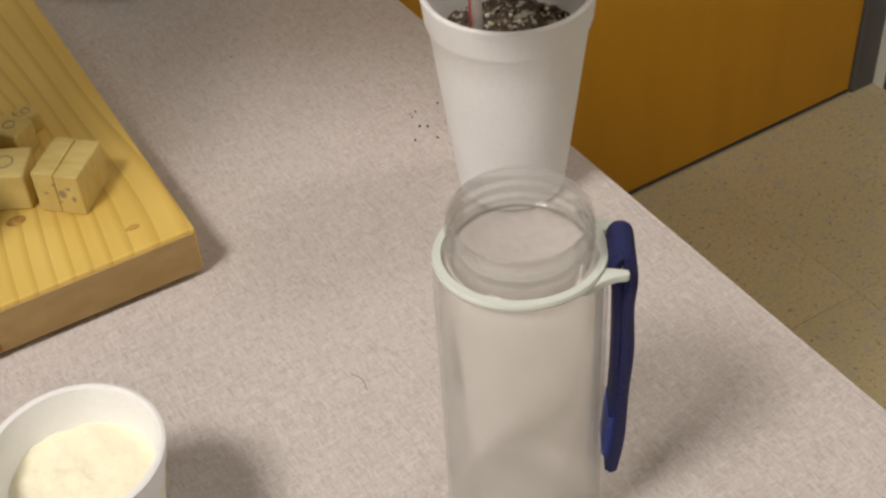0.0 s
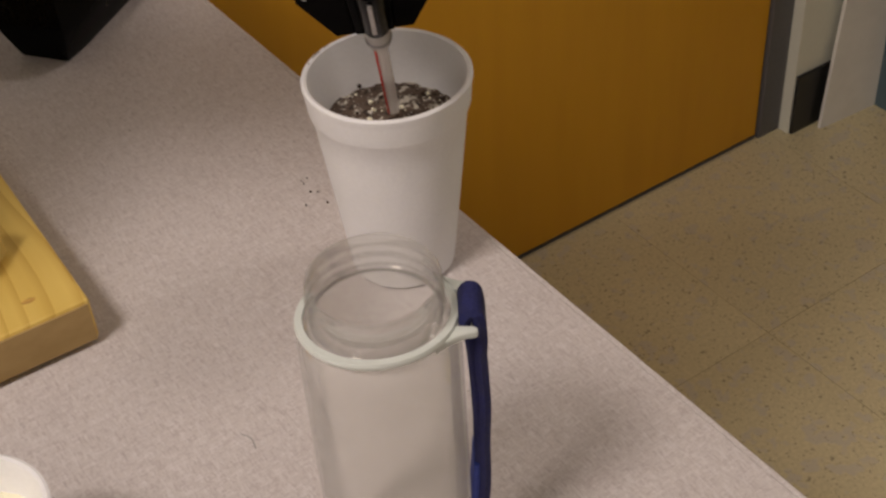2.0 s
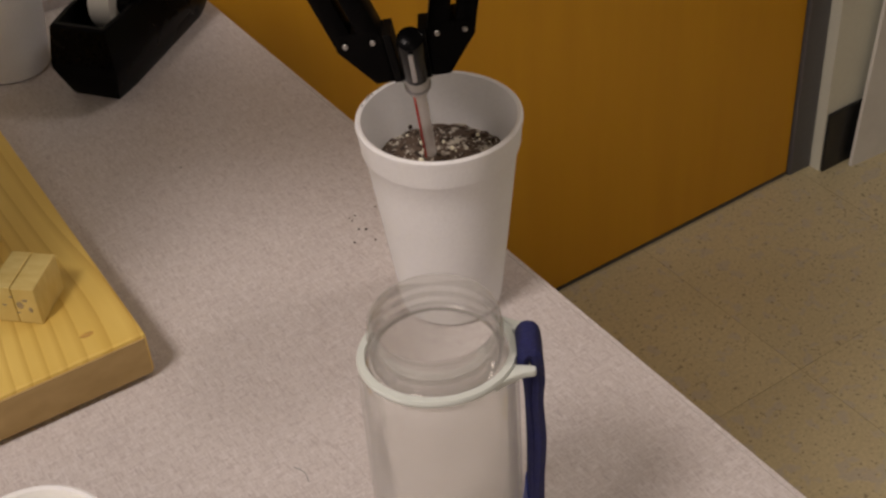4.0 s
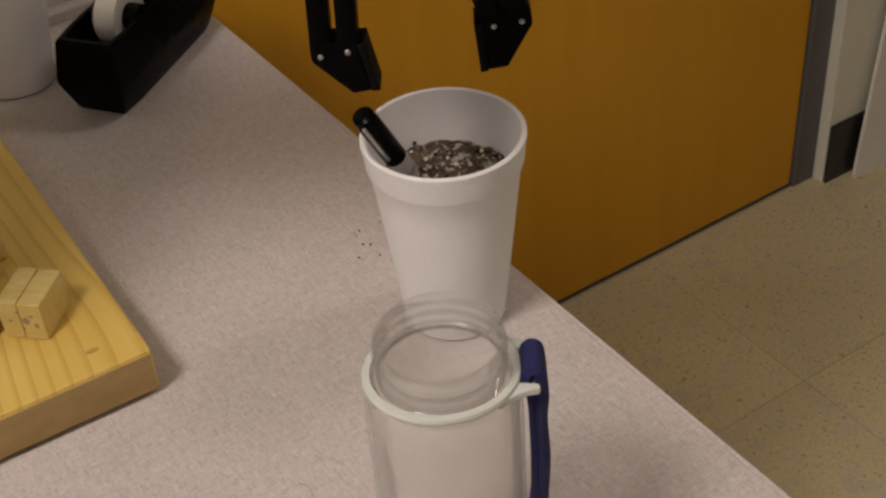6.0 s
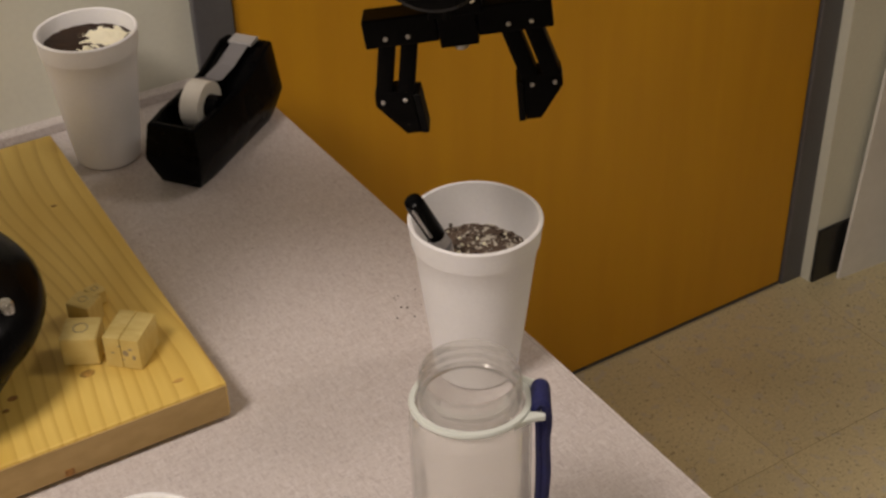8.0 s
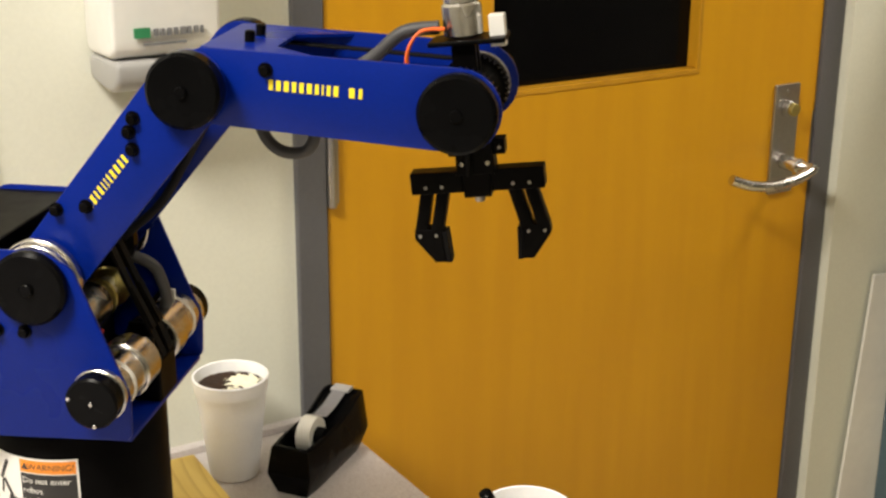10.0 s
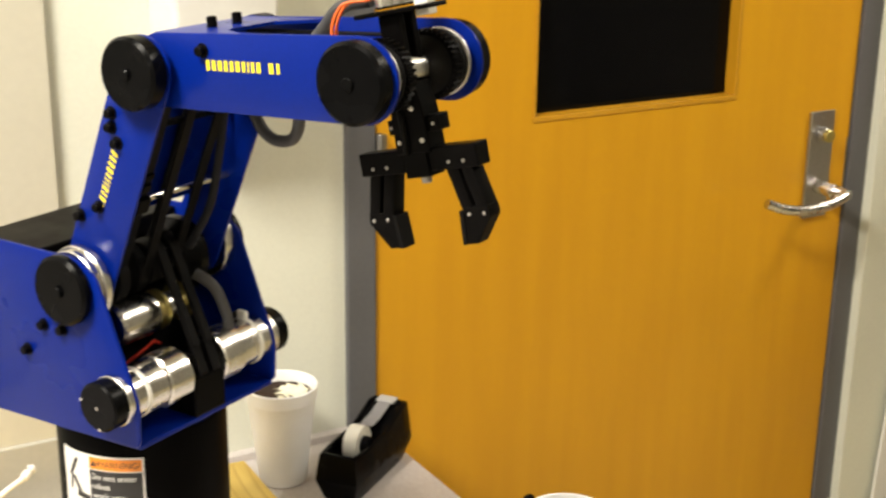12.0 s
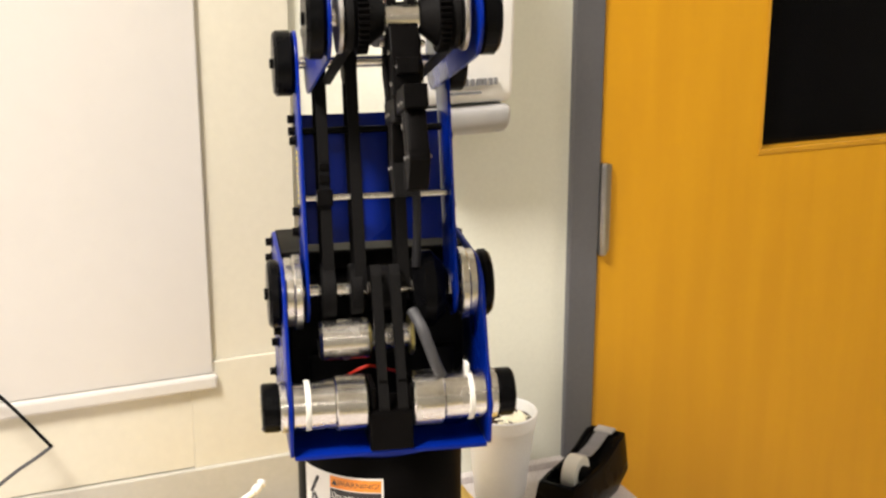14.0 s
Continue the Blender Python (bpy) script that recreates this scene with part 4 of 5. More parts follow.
    for y in (0.066, 0.0855):
        part("shaft_ring", cyl(0.0145, y, y + 0.0035, 0.016, ZS, 28), M_SILVER, b, "bright shaft ring", smooth=40)
    part("pulley", join(cyl(0.027, -0.058, -0.044, 0.016, ZS, 36), cyl(0.025, -0.030, -0.018, 0.016, ZS, 36), cyl(0.022, -0.010, 0.010, 0.016, ZS, 36)), M_RUBBER, b, smooth=40)
    part("centre_block", join(box(0.048, 0.094, -0.021, 0.021, 0.260, 0.300, 0.002), box(0.050, 0.088, -0.019, -0.014, 0.300, 0.322, 0.001), box(0.050, 0.088, 0.017, 0.021, 0.300, 0.322, 0.001)), M_BLACK_MATT, b, "black motor bracket")
    for y in (-0.012, 0.006):
        part("drive_belt", prism([(0.093, 0.300), (0.094, 0.303), (0.045, ZS + 0.022), (0.036, ZS + 0.030), (0.034, ZS + 0.028), (0.042, ZS + 0.018)], y, y + 0.010), M_RUBBER, b, "black toothed drive belt")
        part("belt_clip", prism([(0.084, 0.328), (0.0865, 0.329), (0.068, 0.368), (0.066, 0.366)], y + 0.001, y + 0.009), M_RUBBER, b, "dark belt clip")
    part("conduit", tube([(0.056, 0.026, ZS - 0.012), (0.074, 0.033, 0.372), (0.079, 0.044, 0.340), (0.072, 0.052, 0.322)], 0.0056), M_HOSE, b, "grey cable conduit", smooth=50)
    part("wiring", tube([(0.02, -0.05, 0.30), (0.04, -0.02, 0.325), (0.02, 0.0, 0.315), (0.01, 0.02, 0.305)], 0.0016), M_RED, b, smooth=50)
    part("wiring", tube([(0.0, -0.06, 0.28), (0.045, -0.03, 0.30), (0.03, 0.04, 0.29), (0.06, 0.08, 0.33)], 0.0025), M_BLACK, b, smooth=50)
    return b


def print_bars(widths, x, z, h, y, parent, gap=0.0016, slant=0.0, up=False):
    """Yellow print as plain bars of its size."""
    for w in widths:
        pts = [(x, z), (x + w, z), (x + w + slant, z + h), (x + slant, z + h)]
        part("yellow_print", prism(pts, y - 0.0004, y), M_YELLOW, parent, "yellow print")
        x += w + gap


def robot_upper_arm():
    web = box(0.045, 0.172, -0.0695, 0.0695, 0.0235, 0.0262, 0.0006)
    b = part("upper_arm", web, M_BLUE, robot, "blue upper arm of two plates and a rear web")
    outline = stadium(0.0, L1, 0.030, 0.031)
    for s in (-1, 1):
        y0, y1 = (0.0700, 0.0732) if s > 0 else (-0.0732, -0.0700)
        part("arm_plate", prism(outline, y0, y1, 0.0007), M_BLUE, b, "blue enamelled arm plate", smooth=40)
        part("elbow_cap", join(cyl(0.0315, s * 0.0735, s * 0.0926, L1, 0.0, 40, 0.003), cyl(0.005, s * 0.0926, s * 0.096, L1, 0.0, 14)), M_BLACK, b, "black round elbow cap", smooth=40)
        for x, z in ((0.168, 0.021), (0.156, 0.017), (0.146, 0.006), (0.078, 0.008), (0.058, 0.026)):
            bolt(x, s * 0.0732, z, b, s)
    print_bars([0.0012, 0.0032, 0.0020, 0.0030, 0.0012, 0.0012, 0.0020, 0.0030, 0.0032, 0.0028, 0.0028], 0.081, 0.0025, 0.0080, -0.0734, b, 0.0029, 0.0016)
    for x, z in ((0.090, -0.012), (0.155, 0.006)):
        part("spacer_rod", cyl(0.0035, -0.0695, 0.0695, x, z, 16), M_SILVER if x < 0.1 else M_BLACK, b, "bright spacer rod" if x < 0.1 else "black spacer rod", smooth=40)
    for y, z in ((-0.050, -0.016), (-0.020, -0.020), (0.022, -0.018)):
        belt = join(box(0.0, L1, y - 0.0055, y + 0.0055, z - 0.0012, z + 0.0012), box(0.0, L1, y - 0.0055, y + 0.0055, z + 0.034, z + 0.0364))
        part("drive_belt", belt, M_RUBBER, b, "black toothed drive belt")
    part("belt_tensioner", join(box(0.082, 0.098, -0.058, -0.043, -0.022, -0.010, 0.001), box(0.104, 0.112, -0.055, -0.045, -0.020, -0.012, 0.001), box(0.117, 0.123, -0.055, -0.045, -0.020, -0.012, 0.001)), M_BLACK_MATT, b, "black belt tensioner")
    part("elbow_shaft", cyl(0.006, -0.073, 0.073, L1, 0.0, 18), M_SILVER, b, smooth=40)
    part("elbow_pulley", join(cyl(0.022, -0.056, -0.044, L1, 0, 32), cyl(0.022, -0.026, -0.014, L1, 0, 32), cyl(0.022, 0.016, 0.028, L1, 0, 32)), M_RUBBER, b, smooth=40)
    part("conduit", tube([(0.02, 0.034, -0.02), (0.07, 0.036, -0.028), (0.12, 0.036, -0.022), (0.17, 0.034, -0.014)], 0.0042), M_CONDUIT, b, "dark grey cable conduit", smooth=50)
    return b


def robot_forearm():
    flat = [(0.004, -0.0585), (0.105, -0.0585), (0.060, -0.030), (0.060, 0.030), (0.105, 0.0585), (0.004, 0.0585)]
    web = moved(prism(flat, -0.0315, -0.0285), Matrix.Rotation(radians(90), 4, "X"))
    b = part("forearm", web, M_BLUE, robot, "blue forearm of two plates and a notched top")
    for v in b.data.vertices:
        v.co = Vector((v.co.x, v.co.y, abs(v.co.z)))
    outline = stadium(0.012, L2, 0.0315, 0.0345)
    for s in (-1, 1):
        y0, y1 = (0.0590, 0.0620) if s > 0 else (-0.0620, -0.0590)
        part("forearm_plate", prism(outline, y0, y1, 0.0007), M_BLUE, b, "blue enamelled forearm plate", smooth=40)
        part("wrist_cap", join(cyl(0.0325, s * 0.0624, s * 0.0787, L2, 0.0, 40, 0.003), cyl(0.0055, s * 0.0787, s * 0.081, L2, 0.0, 14)), M_BLACK, b, "black round wrist cap", smooth=40)
        bolt(0.060, s * 0.0620, 0.018, b, s)
        part("wrist_disc", cyl(0.0285, s * 0.0485, s * 0.0530, L2, 0.0, 40), M_STEEL, b, "bright wrist disc", smooth=40)
        for z in (-0.0225, 0.0200):
            part("drive_belt", box(0.004, L2, s * 0.0435 - 0.005, s * 0.0435 + 0.005, z, z + 0.0025, 0.0006), M_RUBBER, b, "black toothed drive belt")
    for x, y in ((0.034, -0.02), (0.034, 0.012)):
        bt = lathe([(0.0045, 0.0315), (0.0045, 0.040), (0.003, 0.041)], 14)
        part("bolt", moved(bt, Matrix.Translation((x, y, 0))), M_BLACK_MATT, b, smooth=40)
    print_bars([0.0036, 0.0038, 0.0041, 0.0036, 0.0036, 0.0041, 0.0031, 0.0014, 0.0031, 0.0038], 0.063, 0.0020, 0.0085, -0.0622, b, 0.0026)
    print_bars([0.0044, 0.0030], 0.1295, 0.0020, 0.0082, -0.0622, b, 0.0034)
    part("conduit", tube([(0.018, 0.030, 0.0), (0.024, 0.030, -0.036), (0.038, 0.030, -0.066), (0.058, 0.030, -0.075), (0.078, 0.030, -0.064), (0.086, 0.030, -0.01)], 0.0055), M_HOSE, b, "looped grey cable conduit", smooth=50)
    part("conduit", tube([(0.10, -0.005, 0.0), (0.135, -0.005, 0.024), (0.160, -0.005, 0.048), (0.190, -0.004, 0.055)], 0.0058), M_HOSE, b, "grey cable conduit", smooth=50)
    for dy in (-0.024, -0.018):
        part("wire", tube([(0.178, dy, 0.004), (0.168, dy - 0.004, 0.030), (0.176, dy, 0.052), (0.196, dy + 0.006, 0.056)], 0.0013, 8), M_ORANGE, b, "orange wire", smooth=50)
    return b


def gear(r, y0, y1, teeth):
    rim = []
    for k in range(teeth * 4):
        a, q = 2 * math.pi * k / (teeth * 4), r if k % 4 < 2 else r * 0.9
        rim.append((q * math.cos(a), q * math.sin(a)))
    return prism(rim, y0, y1)


def robot_gripper():
    """Wrist yoke and palm; x runs towards the fingertips, z across the jaws."""
    palm = join(prism([(0.010, -0.0120), (0.010, 0.0120), (0.030, 0.0155), (0.066, 0.0165), (0.066, -0.0165), (0.030, -0.0155)], -0.0120, 0.0120, 0.0012), box(0.038, 0.050, -0.0085, 0.0085, -0.0225, -0.0160, 0.0008), box(0.037, 0.050, -0.0085, 0.0085, 0.0160, 0.0262, 0.0008), cyl(0.0085, -0.0145, 0.0145, 0.022, 0.0, 20))
    b = part("gripper", palm, M_BLACK_MATT, robot, "black two-finger gripper")
    part("jaw_bar", box(0.0625, 0.0815, -0.0095, 0.0095, -0.0575, -0.012, 0.0012), M_BLACK_MATT, b, "black cross bar")
    part("jaw_bar", box(0.0625, 0.0815, -0.0095, 0.0095, 0.012, 0.0575, 0.0012), M_BLACK_MATT, b, "black cross bar")
    part("screw_nut", box(0.060, 0.086, -0.011, 0.011, -0.0118, 0.0118, 0.001), M_BLACK_MATT, b)
    for s in (-1, 1):
        part("bevel_gear", gear(0.0295, s * 0.0285, s * 0.0375, 36), M_BLACK_MATT, b, "black toothed bevel gear")
        cone = moved(lathe([(0.0135, 0.0150), (0.0150, 0.0165), (0.0245, 0.0283)], 32), Matrix.Rotation(radians(-90 * s), 4, "X"))
        part("gear_cone", cone, M_RUBBER, b, "black gear hub", smooth=40)
        part("gear_face", cyl(0.0272, s * 0.038, s * 0.0478, 0, 0, 36, 0.003), M_RUBBER, b, smooth=40)
    part("wrist_shaft", cyl(0.0075, -0.058, 0.058, 0, 0, 24), M_SILVER, b, "bright wrist shaft", smooth=40)
    part("wrist_hub", cyl(0.0125, -0.0145, 0.0145, 0, 0, 28), M_SILVER, b, smooth=40)
    part("yoke", join(box(-0.045, 0.020, -0.0125, -0.0045, -0.010, 0.010, 0.001), box(-0.045, 0.020, 0.0045, 0.0125, -0.010, 0.010, 0.001)), M_BLACK_MATT, b, "black yoke")
    turn = Matrix.Rotation(radians(90), 4, "Z")
    part("motor_plate", box(-0.049, -0.045, -0.020, 0.020, -0.028, 0.036, 0.001), M_BLACK_MATT, b, "black motor plate")
    part("gripper_motor", moved(join(cyl(0.0165, 0.050, 0.078, 0, 0, 36, 0.002), cyl(0.0145, 0.078, 0.098, 0, 0, 36)), turn), M_SILVER, b, "bright gripper motor", smooth=40)
    part("connector", moved(box(-0.066, -0.040, -0.006, 0.006, 0.022, 0.035, 0.001), Matrix.Identity(4)), M_WHITE, b, "white plug connector")
    part("lead_screw", moved(cyl(0.0045, -0.092, -0.086, 0, 0, 16), turn), M_STEEL, b, smooth=40)
    for z in (-0.0195, 0.0215):
        bolt(0.044, -0.0085, z, b, -1, 0.0010, 0.0008, M_STEEL)
    for y in (-0.0125, 0.0125):
        part("guide_rod", tube([(0.022, y, -0.006), (0.044, y * 1.15, -0.004), (0.066, y, -0.006)], 0.0028), M_RUBBER, b, smooth=50)
    for side in (-1, 1):
        for z in (-0.0445, -0.0305, 0.0305, 0.0445):
            bolt(0.0755, side * 0.0095, z, b, side, 0.0010, 0.0008, M_STEEL)
        for x, z in ((0.030, 0.006), (0.030, -0.006), (0.056, 0.011), (0.056, -0.011)):
            bolt(x, side * 0.0120, z, b, side, 0.0014, 0.0012, M_SILVER)
        part("pivot_pin", cyl(0.0030, side * 0.0145, side * 0.0185, 0.022, 0.0, 14), M_SILVER, b, "bright pivot pin", smooth=40)
    return b


def finger_link(s, k):
    bar = prism(stadium(0.0, LL, 0.0052, 0.0052, 8), -0.008, 0.008, 0.0006)
    return part("finger_link", bar, M_BLACK_MATT, robot, "black slotted finger link", smooth=40)


def fingertip(s):
    pts = [(-0.006, 0.0115), (0.003, 0.0120), (0.0245, -0.004), (0.0245, -0.0135), (-0.003, -0.0120), (-0.006, -0.009)]
    pts = [(x, s * z) for x, z in pts]
    b = part("fingertip", prism(pts, -0.0082, 0.0082, 0.0008), M_BLACK_MATT, robot, "black fingertip with rubber pad")
    pad = [(x, s * z) for x, z in ((-0.003, -0.0122), (0.0248, -0.0137), (0.0250, -0.0180), (-0.003, -0.0165))]
    part("pad", prism(pad, -0.0088, 0.0088, 0.0006), M_RUBBER, b, "rubber gripping pad")
    for side in (-1, 1):
        for z in (-0.007, 0.007):
            bolt(0.0, side * 0.0082, s * z, b, side, 0.0010, 0.0008, M_STEEL)
    return b


body = robot_body()
upper = robot_upper_arm()
fore = robot_forearm()
grip = robot_gripper()
links = [(s, k, finger_link(s, k)) for s in (-1, 1) for k in (-1, 1)]
tips = [(s, fingertip(s)) for s in (-1, 1)]


# ---- pen taped to a straw ----
def stirrer():
    t = thing("taped_pen", Matrix.Identity(4), "black pen taped to a milky straw with a red stripe", "pen")
    part("barrel", lathe([(0.0040, 0.056), (0.0064, 0.0545), (0.0070, 0.050), (0.0070, 0.012), (0.0056, 0.004), (0.0050, -0.002)], 28), M_BLACK, t, "glossy black pen barrel", smooth=35)
    part("clip", box(-0.0012, 0.0012, -0.0090, -0.0072, 0.020, 0.053, 0.0005), M_STEEL, t, "thin metal clip")
    part("tape_wrap", lathe([(0.0068, 0.011), (0.0071, 0.007), (0.0064, 0.002), (0.0068, -0.004), (0.0050, -0.012)], 20), M_WRAP, t, "wrinkled clear tape", smooth=30)
    part("tape_wrap", lathe([(0.0066, 0.000), (0.0070, -0.001), (0.0071, -0.0030), (0.0066, -0.0042)], 20), M_STRIP, t, "grey tape band", smooth=30)
    part("straw", lathe([(0.0035, -0.010), (0.0037, -0.012), (0.0037, -0.112), (0.0030, -0.112)], 24), M_STRAW, t, "milky plastic straw", smooth=35)
    stripe = box(-0.0028, -0.0017, -0.0039, -0.0026, -0.112, -0.012)
    part("stripe", moved(stripe, Matrix.Rotation(radians(-8), 4, "Z")), M_RED, t, "red stripe")
    return t


pen = stirrer()


# ---- hose and cable behind the robot ----
hose = tube([(-1.55, -0.16, TABLE + 0.004), (-1.50, -0.13, 0.700), (-1.446, -0.1, 0.724), (-1.412, -0.1, 0.744)], 0.0035)
h = thing("air_hose", Matrix.Identity(4), "white plastic hose with a push-in fitting", "hose")
part("tube", hose, M_WHITE, h, smooth=50)
part("fitting", moved(join(cyl(0.0055, 0, 0.010, n=12), cyl(0.0035, 0.010, 0.020, n=12), cyl(0.006, 0.013, 0.017, n=12)), Matrix.Translation((-1.413, -0.1, 0.7435)) @ Matrix.Rotation(radians(-58), 4, "Z") @ Matrix.Rotation(radians(25), 4, "X")), M_WHITE, h, "white barbed fitting", smooth=40)
c = thing("cable", Matrix.Identity(4), "thin black cable hanging by the board, grey tube from its tip", "cable")
part("hanging_lead", tube([(-1.86, -0.036, 1.06), (-1.76, -0.040, 0.965), (-1.691, -0.045, 0.892), (-1.645, -0.05, 0.830), (-1.640, -0.05, 0.823)], 0.0022), M_BLACK, c, smooth=50)
part("returning_lead", tube([(-1.6405, -0.05, 0.8228), (-1.655, -0.05, 0.813), (-1.694, -0.05, 0.790), (-1.75, -0.05, 0.745), (-1.82, -0.06, TABLE + 0.003)], 0.0022), M_HOSE, c, "grey tube running back from the cable tip", smooth=50)


# ---- floor tiles ----
def floor_tiles():
    size, gap = 0.305, 0.0006
    me = None
    for i in range(-4, 7):
        for j in range(0, 8):
            x, y = 0.02 + i * size, -0.004 - (j + 1) * size
            if me is None:
                bm = box(0, size - gap, 0, size - gap, -0.0029, 0.0)
                first = part("tile", bm, M_TILE, floor)
                me = first.data
                first.location = (x, y, 0)
            else:
                ob = new("tile", me)
                ob.parent = floor
                ob.location = (x, y, 0)
    rest = []
    for i in range(-14, 9):
        for j in range(0, 16):
            if -4 <= i < 7 and j < 8:
                continue
            x0, y1 = 0.02 + i * size, -0.004 - j * size
            x1, y0 = min(x0 + size - gap, ROOM_X1), max(y1 - size + gap, ROOM_Y0)
            x0 = max(x0, ROOM_X0)
            if x1 - x0 > 0.01 and y1 - y0 > 0.01:
                rest.append(box(x0, x1, y0, y1, -0.0029, 0.0))
    tagged(part("far_tiles", join(*rest), M_TILE, floor), kind="stuff")


floor_tiles()


# ---- what moves ----
def glide(table, t):
    """Smooth value at t through rows of (time, value)."""
    ts, vs = [r[0] for r in table], [r[1] for r in table]
    if t <= ts[0]:
        return vs[0]
    if t >= ts[-1]:
        return vs[-1]
    slopes = [(vs[i + 1] - vs[i]) / (ts[i + 1] - ts[i]) for i in range(len(ts) - 1)]
    tang = [slopes[0]] + [0.0 if a * b <= 0 else 2 * a * b / (a + b) for a, b in zip(slopes, slopes[1:])] + [slopes[-1]]
    i = max(k for k in range(len(ts) - 1) if ts[k] <= t)
    h = ts[i + 1] - ts[i]
    u = (t - ts[i]) / h
    return (2 * u ** 3 - 3 * u * u + 1) * vs[i] + (u ** 3 - 2 * u * u + u) * h * tang[i] + (3 * u * u - 2 * u ** 3) * vs[i + 1] + (u ** 3 - u * u) * h * tang[i + 1]


REACH = [(0.0, 0.3958), (0.5, 0.4079), (1.0, 0.4142), (1.5, 0.4178), (2.0, 0.4175), (2.5, 0.4057), (3.0, 0.3930), (3.6, 0.399), (4.4, 0.414), (5.3, 0.4136), (5.8, 0.4116), (6.5, 0.4095), (7.5, 0.4115), (8.0, 0.4145), (8.5, 0.4148)]
HEIGHT = [(0.0, 0.9979), (0.5, 0.9959), (1.0, 0.9833), (1.5, 0.9997), (2.0, 1.0085), (2.5, 1.0118), (3.0, 1.0144), (3.6, 1.008), (4.4, 1.007), (5.3, 1.0118), (5.8, 1.0165), (6.5, 1.0185), (7.0, 1.0185), (7.4, 1.0190), (8.0, 1.0540), (8.5, 1.1204)]
SHOULDER = [(9.0, 40.3), (9.2, 43.2), (10.3, 53.0), (11.5, 59.8), (11.8, 64.3), (12.0, 67.3), (12.5, 75.1), (13.0, 83.7), (13.5, 93.1), (14.0, 104.5)]
ELBOW = [(9.0, -12.0), (9.2, -7.6), (10.3, -2.5), (11.5, 0.2), (11.8, 2.0), (12.0, 3.7), (12.5, 8.1), (13.0, 10.3), (13.5, 13.4), (14.0, 18.0)]
WAIST = [(0.0, -33.9), (8.7, -33.9), (9.0, -34.1), (9.2, -35.2), (10.4, -43.0), (11.5, -52.8), (11.8, -58.9), (12.0, -62.4), (12.5, -72.4), (13.0, -83.1), (13.5, -92.9), (14.0, -101.7)]
WRIST = [(0.0, -83.5), (5.3, -83.5), (5.8, -82.0), (8.0, -82.3), (8.5, -83.8), (9.2, -84.5), (11.5, -79.5), (12.0, -77.0), (12.5, -74.8), (14.0, -72.0)]
JAWS = [(0.0, -15.0), (5.38, -15.0), (5.5, -9.0), (5.6, -3.0), (5.8, 5.0), (6.0, 10.0), (6.3, 12.2), (6.6, 13.0), (8.5, 13.4), (14.0, 14.5)]


def joints(t):
    """Shoulder and elbow angles over the horizontal; from the wrist's place while the arm works over the cup."""
    def solved(q):
        x, y = glide(REACH, q) - 0.016, glide(HEIGHT, q) - z0 - ZS
        d = math.hypot(x, y)
        a = math.atan2(y, x) + math.acos((L1 * L1 + d * d - L2 * L2) / (2 * L1 * d))
        return math.degrees(a), math.degrees(math.atan2(y - L1 * math.sin(a), x - L1 * math.cos(a)))
    if t <= 8.5:
        return solved(t)
    a, e = solved(8.5)
    a0, e0 = solved(8.3)
    return glide([(8.3, a0), (8.5, a)] + SHOULDER, t), glide([(8.3, e0), (8.5, e)] + ELBOW, t)


def robot_pose(t):
    a, e = joints(t)
    base = Matrix.Rotation(radians(glide(WAIST, t)), 4, "Z")
    ra, re = radians(a), radians(e)
    elbow = Vector((0.016 + L1 * math.cos(ra), 0, ZS + L1 * math.sin(ra)))
    wrist = elbow + Vector((L2 * math.cos(re), 0, L2 * math.sin(re)))
    up = base @ Matrix.Translation((0.016, 0, ZS)) @ Matrix.Rotation(-ra, 4, "Y")
    fo = base @ Matrix.Translation(elbow) @ Matrix.Rotation(-re, 4, "Y")
    gr = base @ Matrix.Translation(wrist) @ Matrix.Rotation(-radians(glide(WRIST, t)), 4, "Y")
    return base, up, fo, gr, radians(glide(JAWS, t))


def stirrer_pose(joint, end):
    """Pose of the pen with its taped joint at one place and its straw aimed at another."""
    axis = (Vector(joint) - Vector(end)).normalized()
    side = Vector((0.836, -0.549, 0))
    side = (side - axis * side.dot(axis)).normalized()
    back = axis.cross(side)
    m = Matrix((side, back, axis)).transposed().to_4x4()
    m.translation = joint
    return m


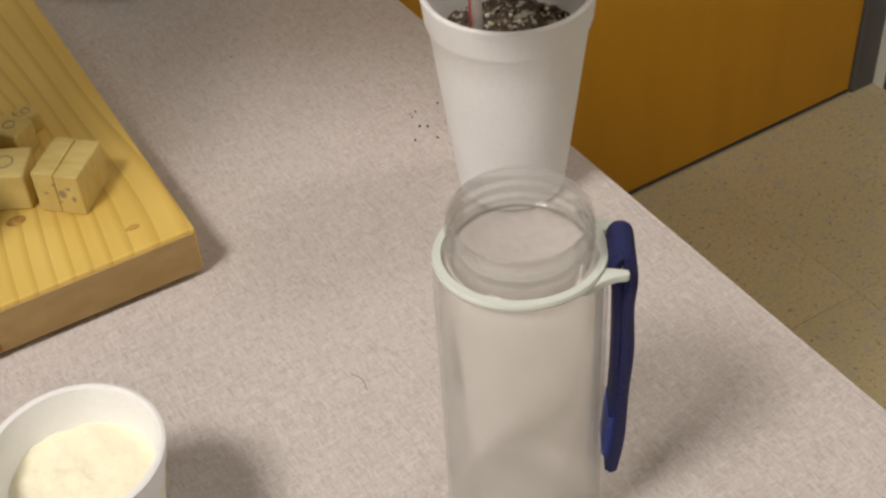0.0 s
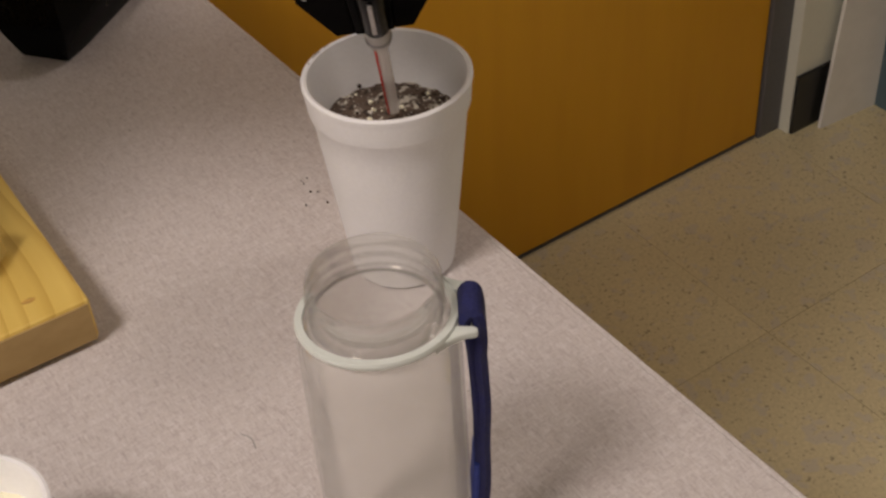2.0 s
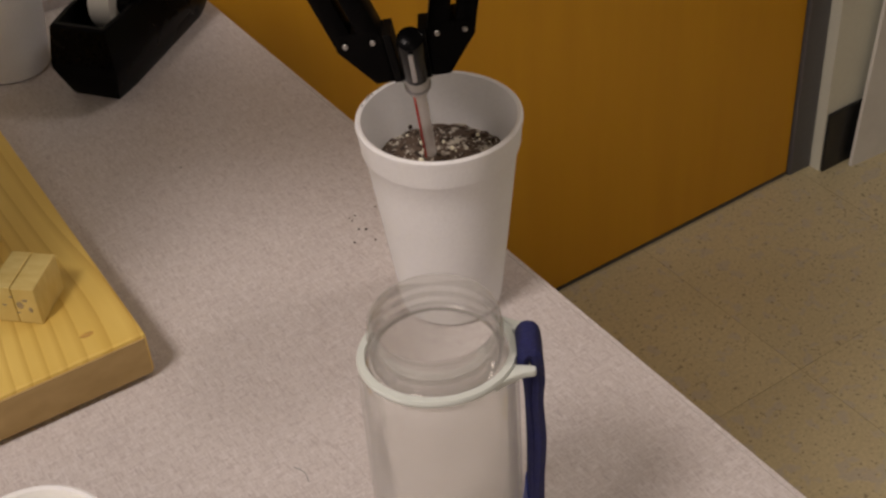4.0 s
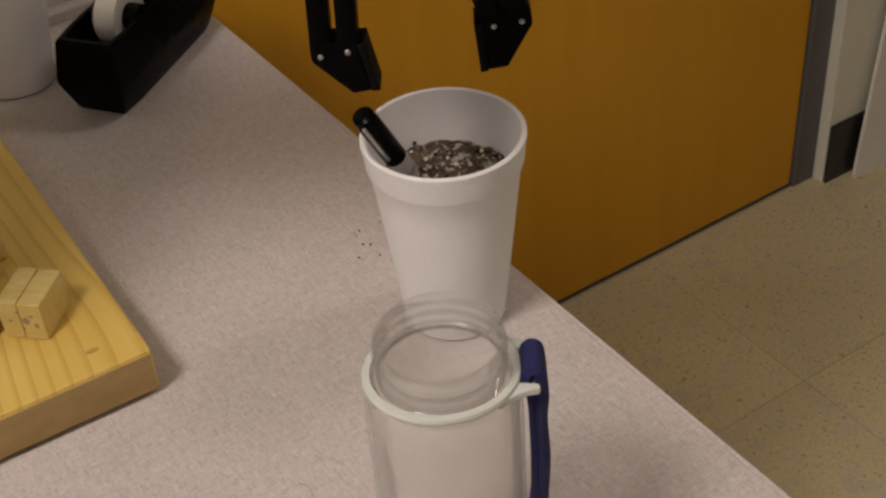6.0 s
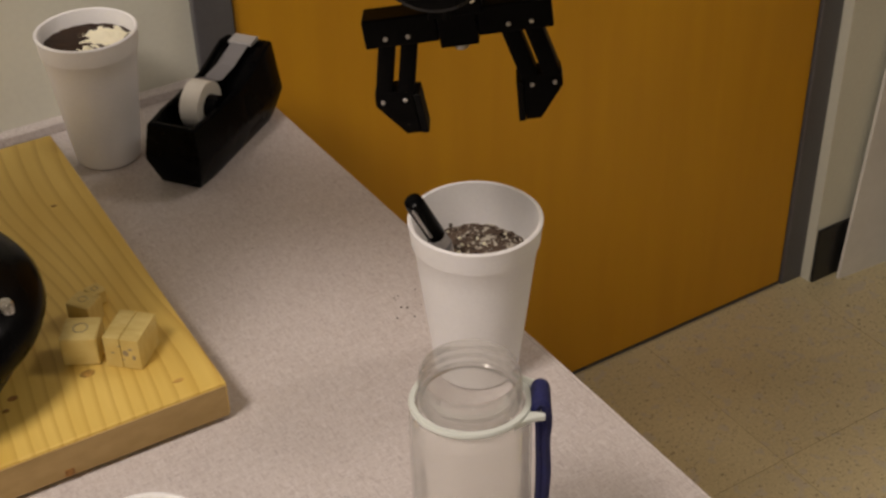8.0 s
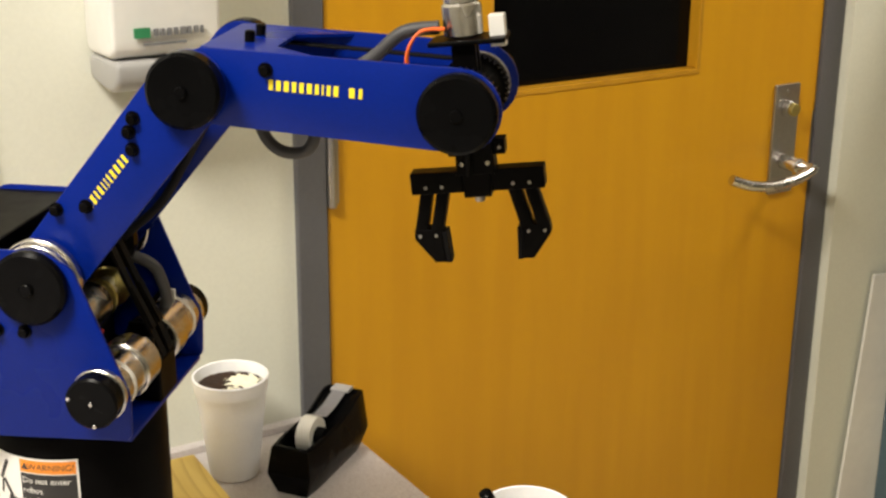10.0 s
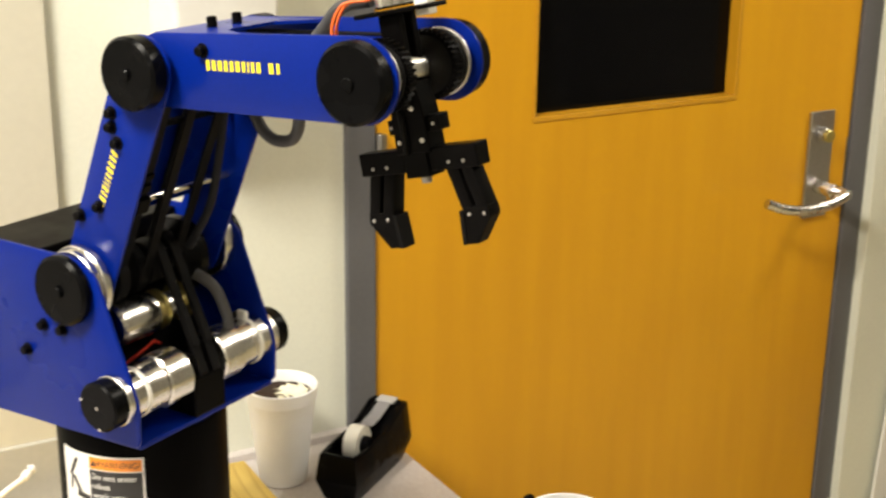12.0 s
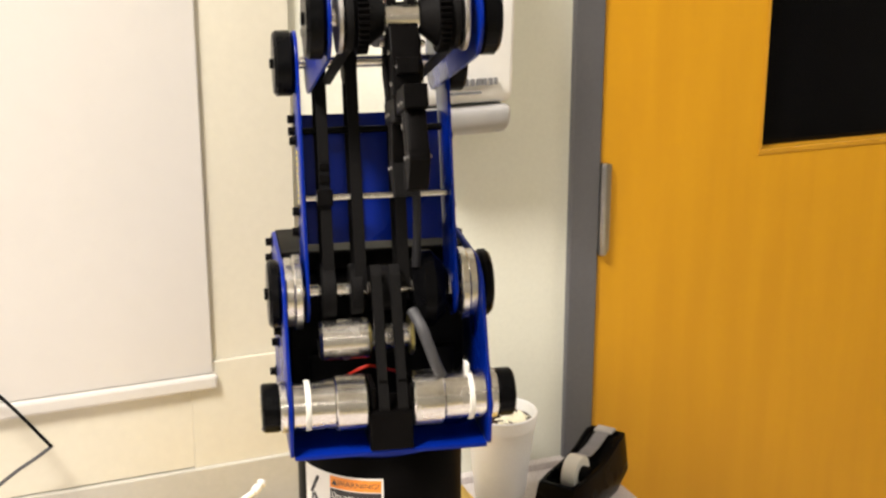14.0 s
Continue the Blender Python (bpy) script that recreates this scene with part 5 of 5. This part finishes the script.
PEN = [
    (0.0, (-1.0006, -0.5981, 0.8489), (-0.956, -0.527, 0.76)),
    (0.5, (-0.9906, -0.6048, 0.8469), (-0.947, -0.539, 0.76)),
    (1.0, (-0.9853, -0.6084, 0.8343), (-0.948, -0.548, 0.76)),
    (1.5, (-0.9824, -0.6103, 0.8507), (-0.943, -0.550, 0.76)),
    (2.0, (-0.9826, -0.6101, 0.8595), (-0.942, -0.550, 0.76)),
    (2.5, (-0.9924, -0.6036, 0.8628), (-0.951, -0.545, 0.76)),
    (3.0, (-1.0030, -0.5965, 0.8654), (-0.962, -0.534, 0.76)),
    (3.6, (-0.9980, -0.5990, 0.8590), (-0.957, -0.540, 0.76)),
    (4.4, (-0.9850, -0.6080, 0.8580), (-0.946, -0.549, 0.76)),
    (5.3, (-0.9858, -0.6080, 0.8628), (-0.948, -0.551, 0.76)),
    (5.4, (-0.9843, -0.6091, 0.8592), (-0.944, -0.550, 0.76)),
    (5.5, (-0.9696, -0.5924, 0.8247), (-0.9536, -0.5786, 0.7476)),
    (5.6, (-0.9748, -0.5893, 0.8198), (-0.9573, -0.5780, 0.7425)),
    (5.7, (-0.9765, -0.5735, 0.8021), (-0.9555, -0.5736, 0.7249)),
    (5.8, (-0.9750, -0.5500, 0.7780), (-0.9420, -0.5440, 0.7130)),
    (6.0, (-0.9740, -0.5500, 0.7780), (-0.9400, -0.5440, 0.7130)),
    (14.0, (-0.9740, -0.5500, 0.7780), (-0.9400, -0.5440, 0.7130)),
]


def motions():
    times = [round(0.1 * k, 2) for k in range(141)]
    poses = [(t, robot_pose(t)) for t in times]
    walk(body, [(t, p[0]) for t, p in poses])
    walk(upper, [(t, p[1]) for t, p in poses])
    walk(fore, [(t, p[2]) for t, p in poses])
    walk(grip, [(t, p[3]) for t, p in poses])
    for s, k, ob in links:
        walk(ob, [(t, p[3] @ Matrix.Translation((BT, 0, s * PV + k * 0.007)) @ Matrix.Rotation(-s * p[4], 4, "Y")) for t, p in poses])
    for s, ob in tips:
        walk(ob, [(t, p[3] @ Matrix.Translation((BT + LL * math.cos(p[4]), 0, s * (PV + LL * math.sin(p[4]))))) for t, p in poses])
    walk(pen, [(t, stirrer_pose(j, e)) for t, j, e in PEN])
    nudge = [(0.0, 0.0060, 0.0165), (0.3, 0.0032, 0.0062), (0.6, 0.0030, 0.0032), (1.0, 0.0, 0.0), (14.0, 0.0, 0.0)]
    walk(mixing_cup, [(t, pose(CUP[0] + dx, CUP[1] + dy, TABLE + 0.0005)) for t, dx, dy in nudge])


motions()
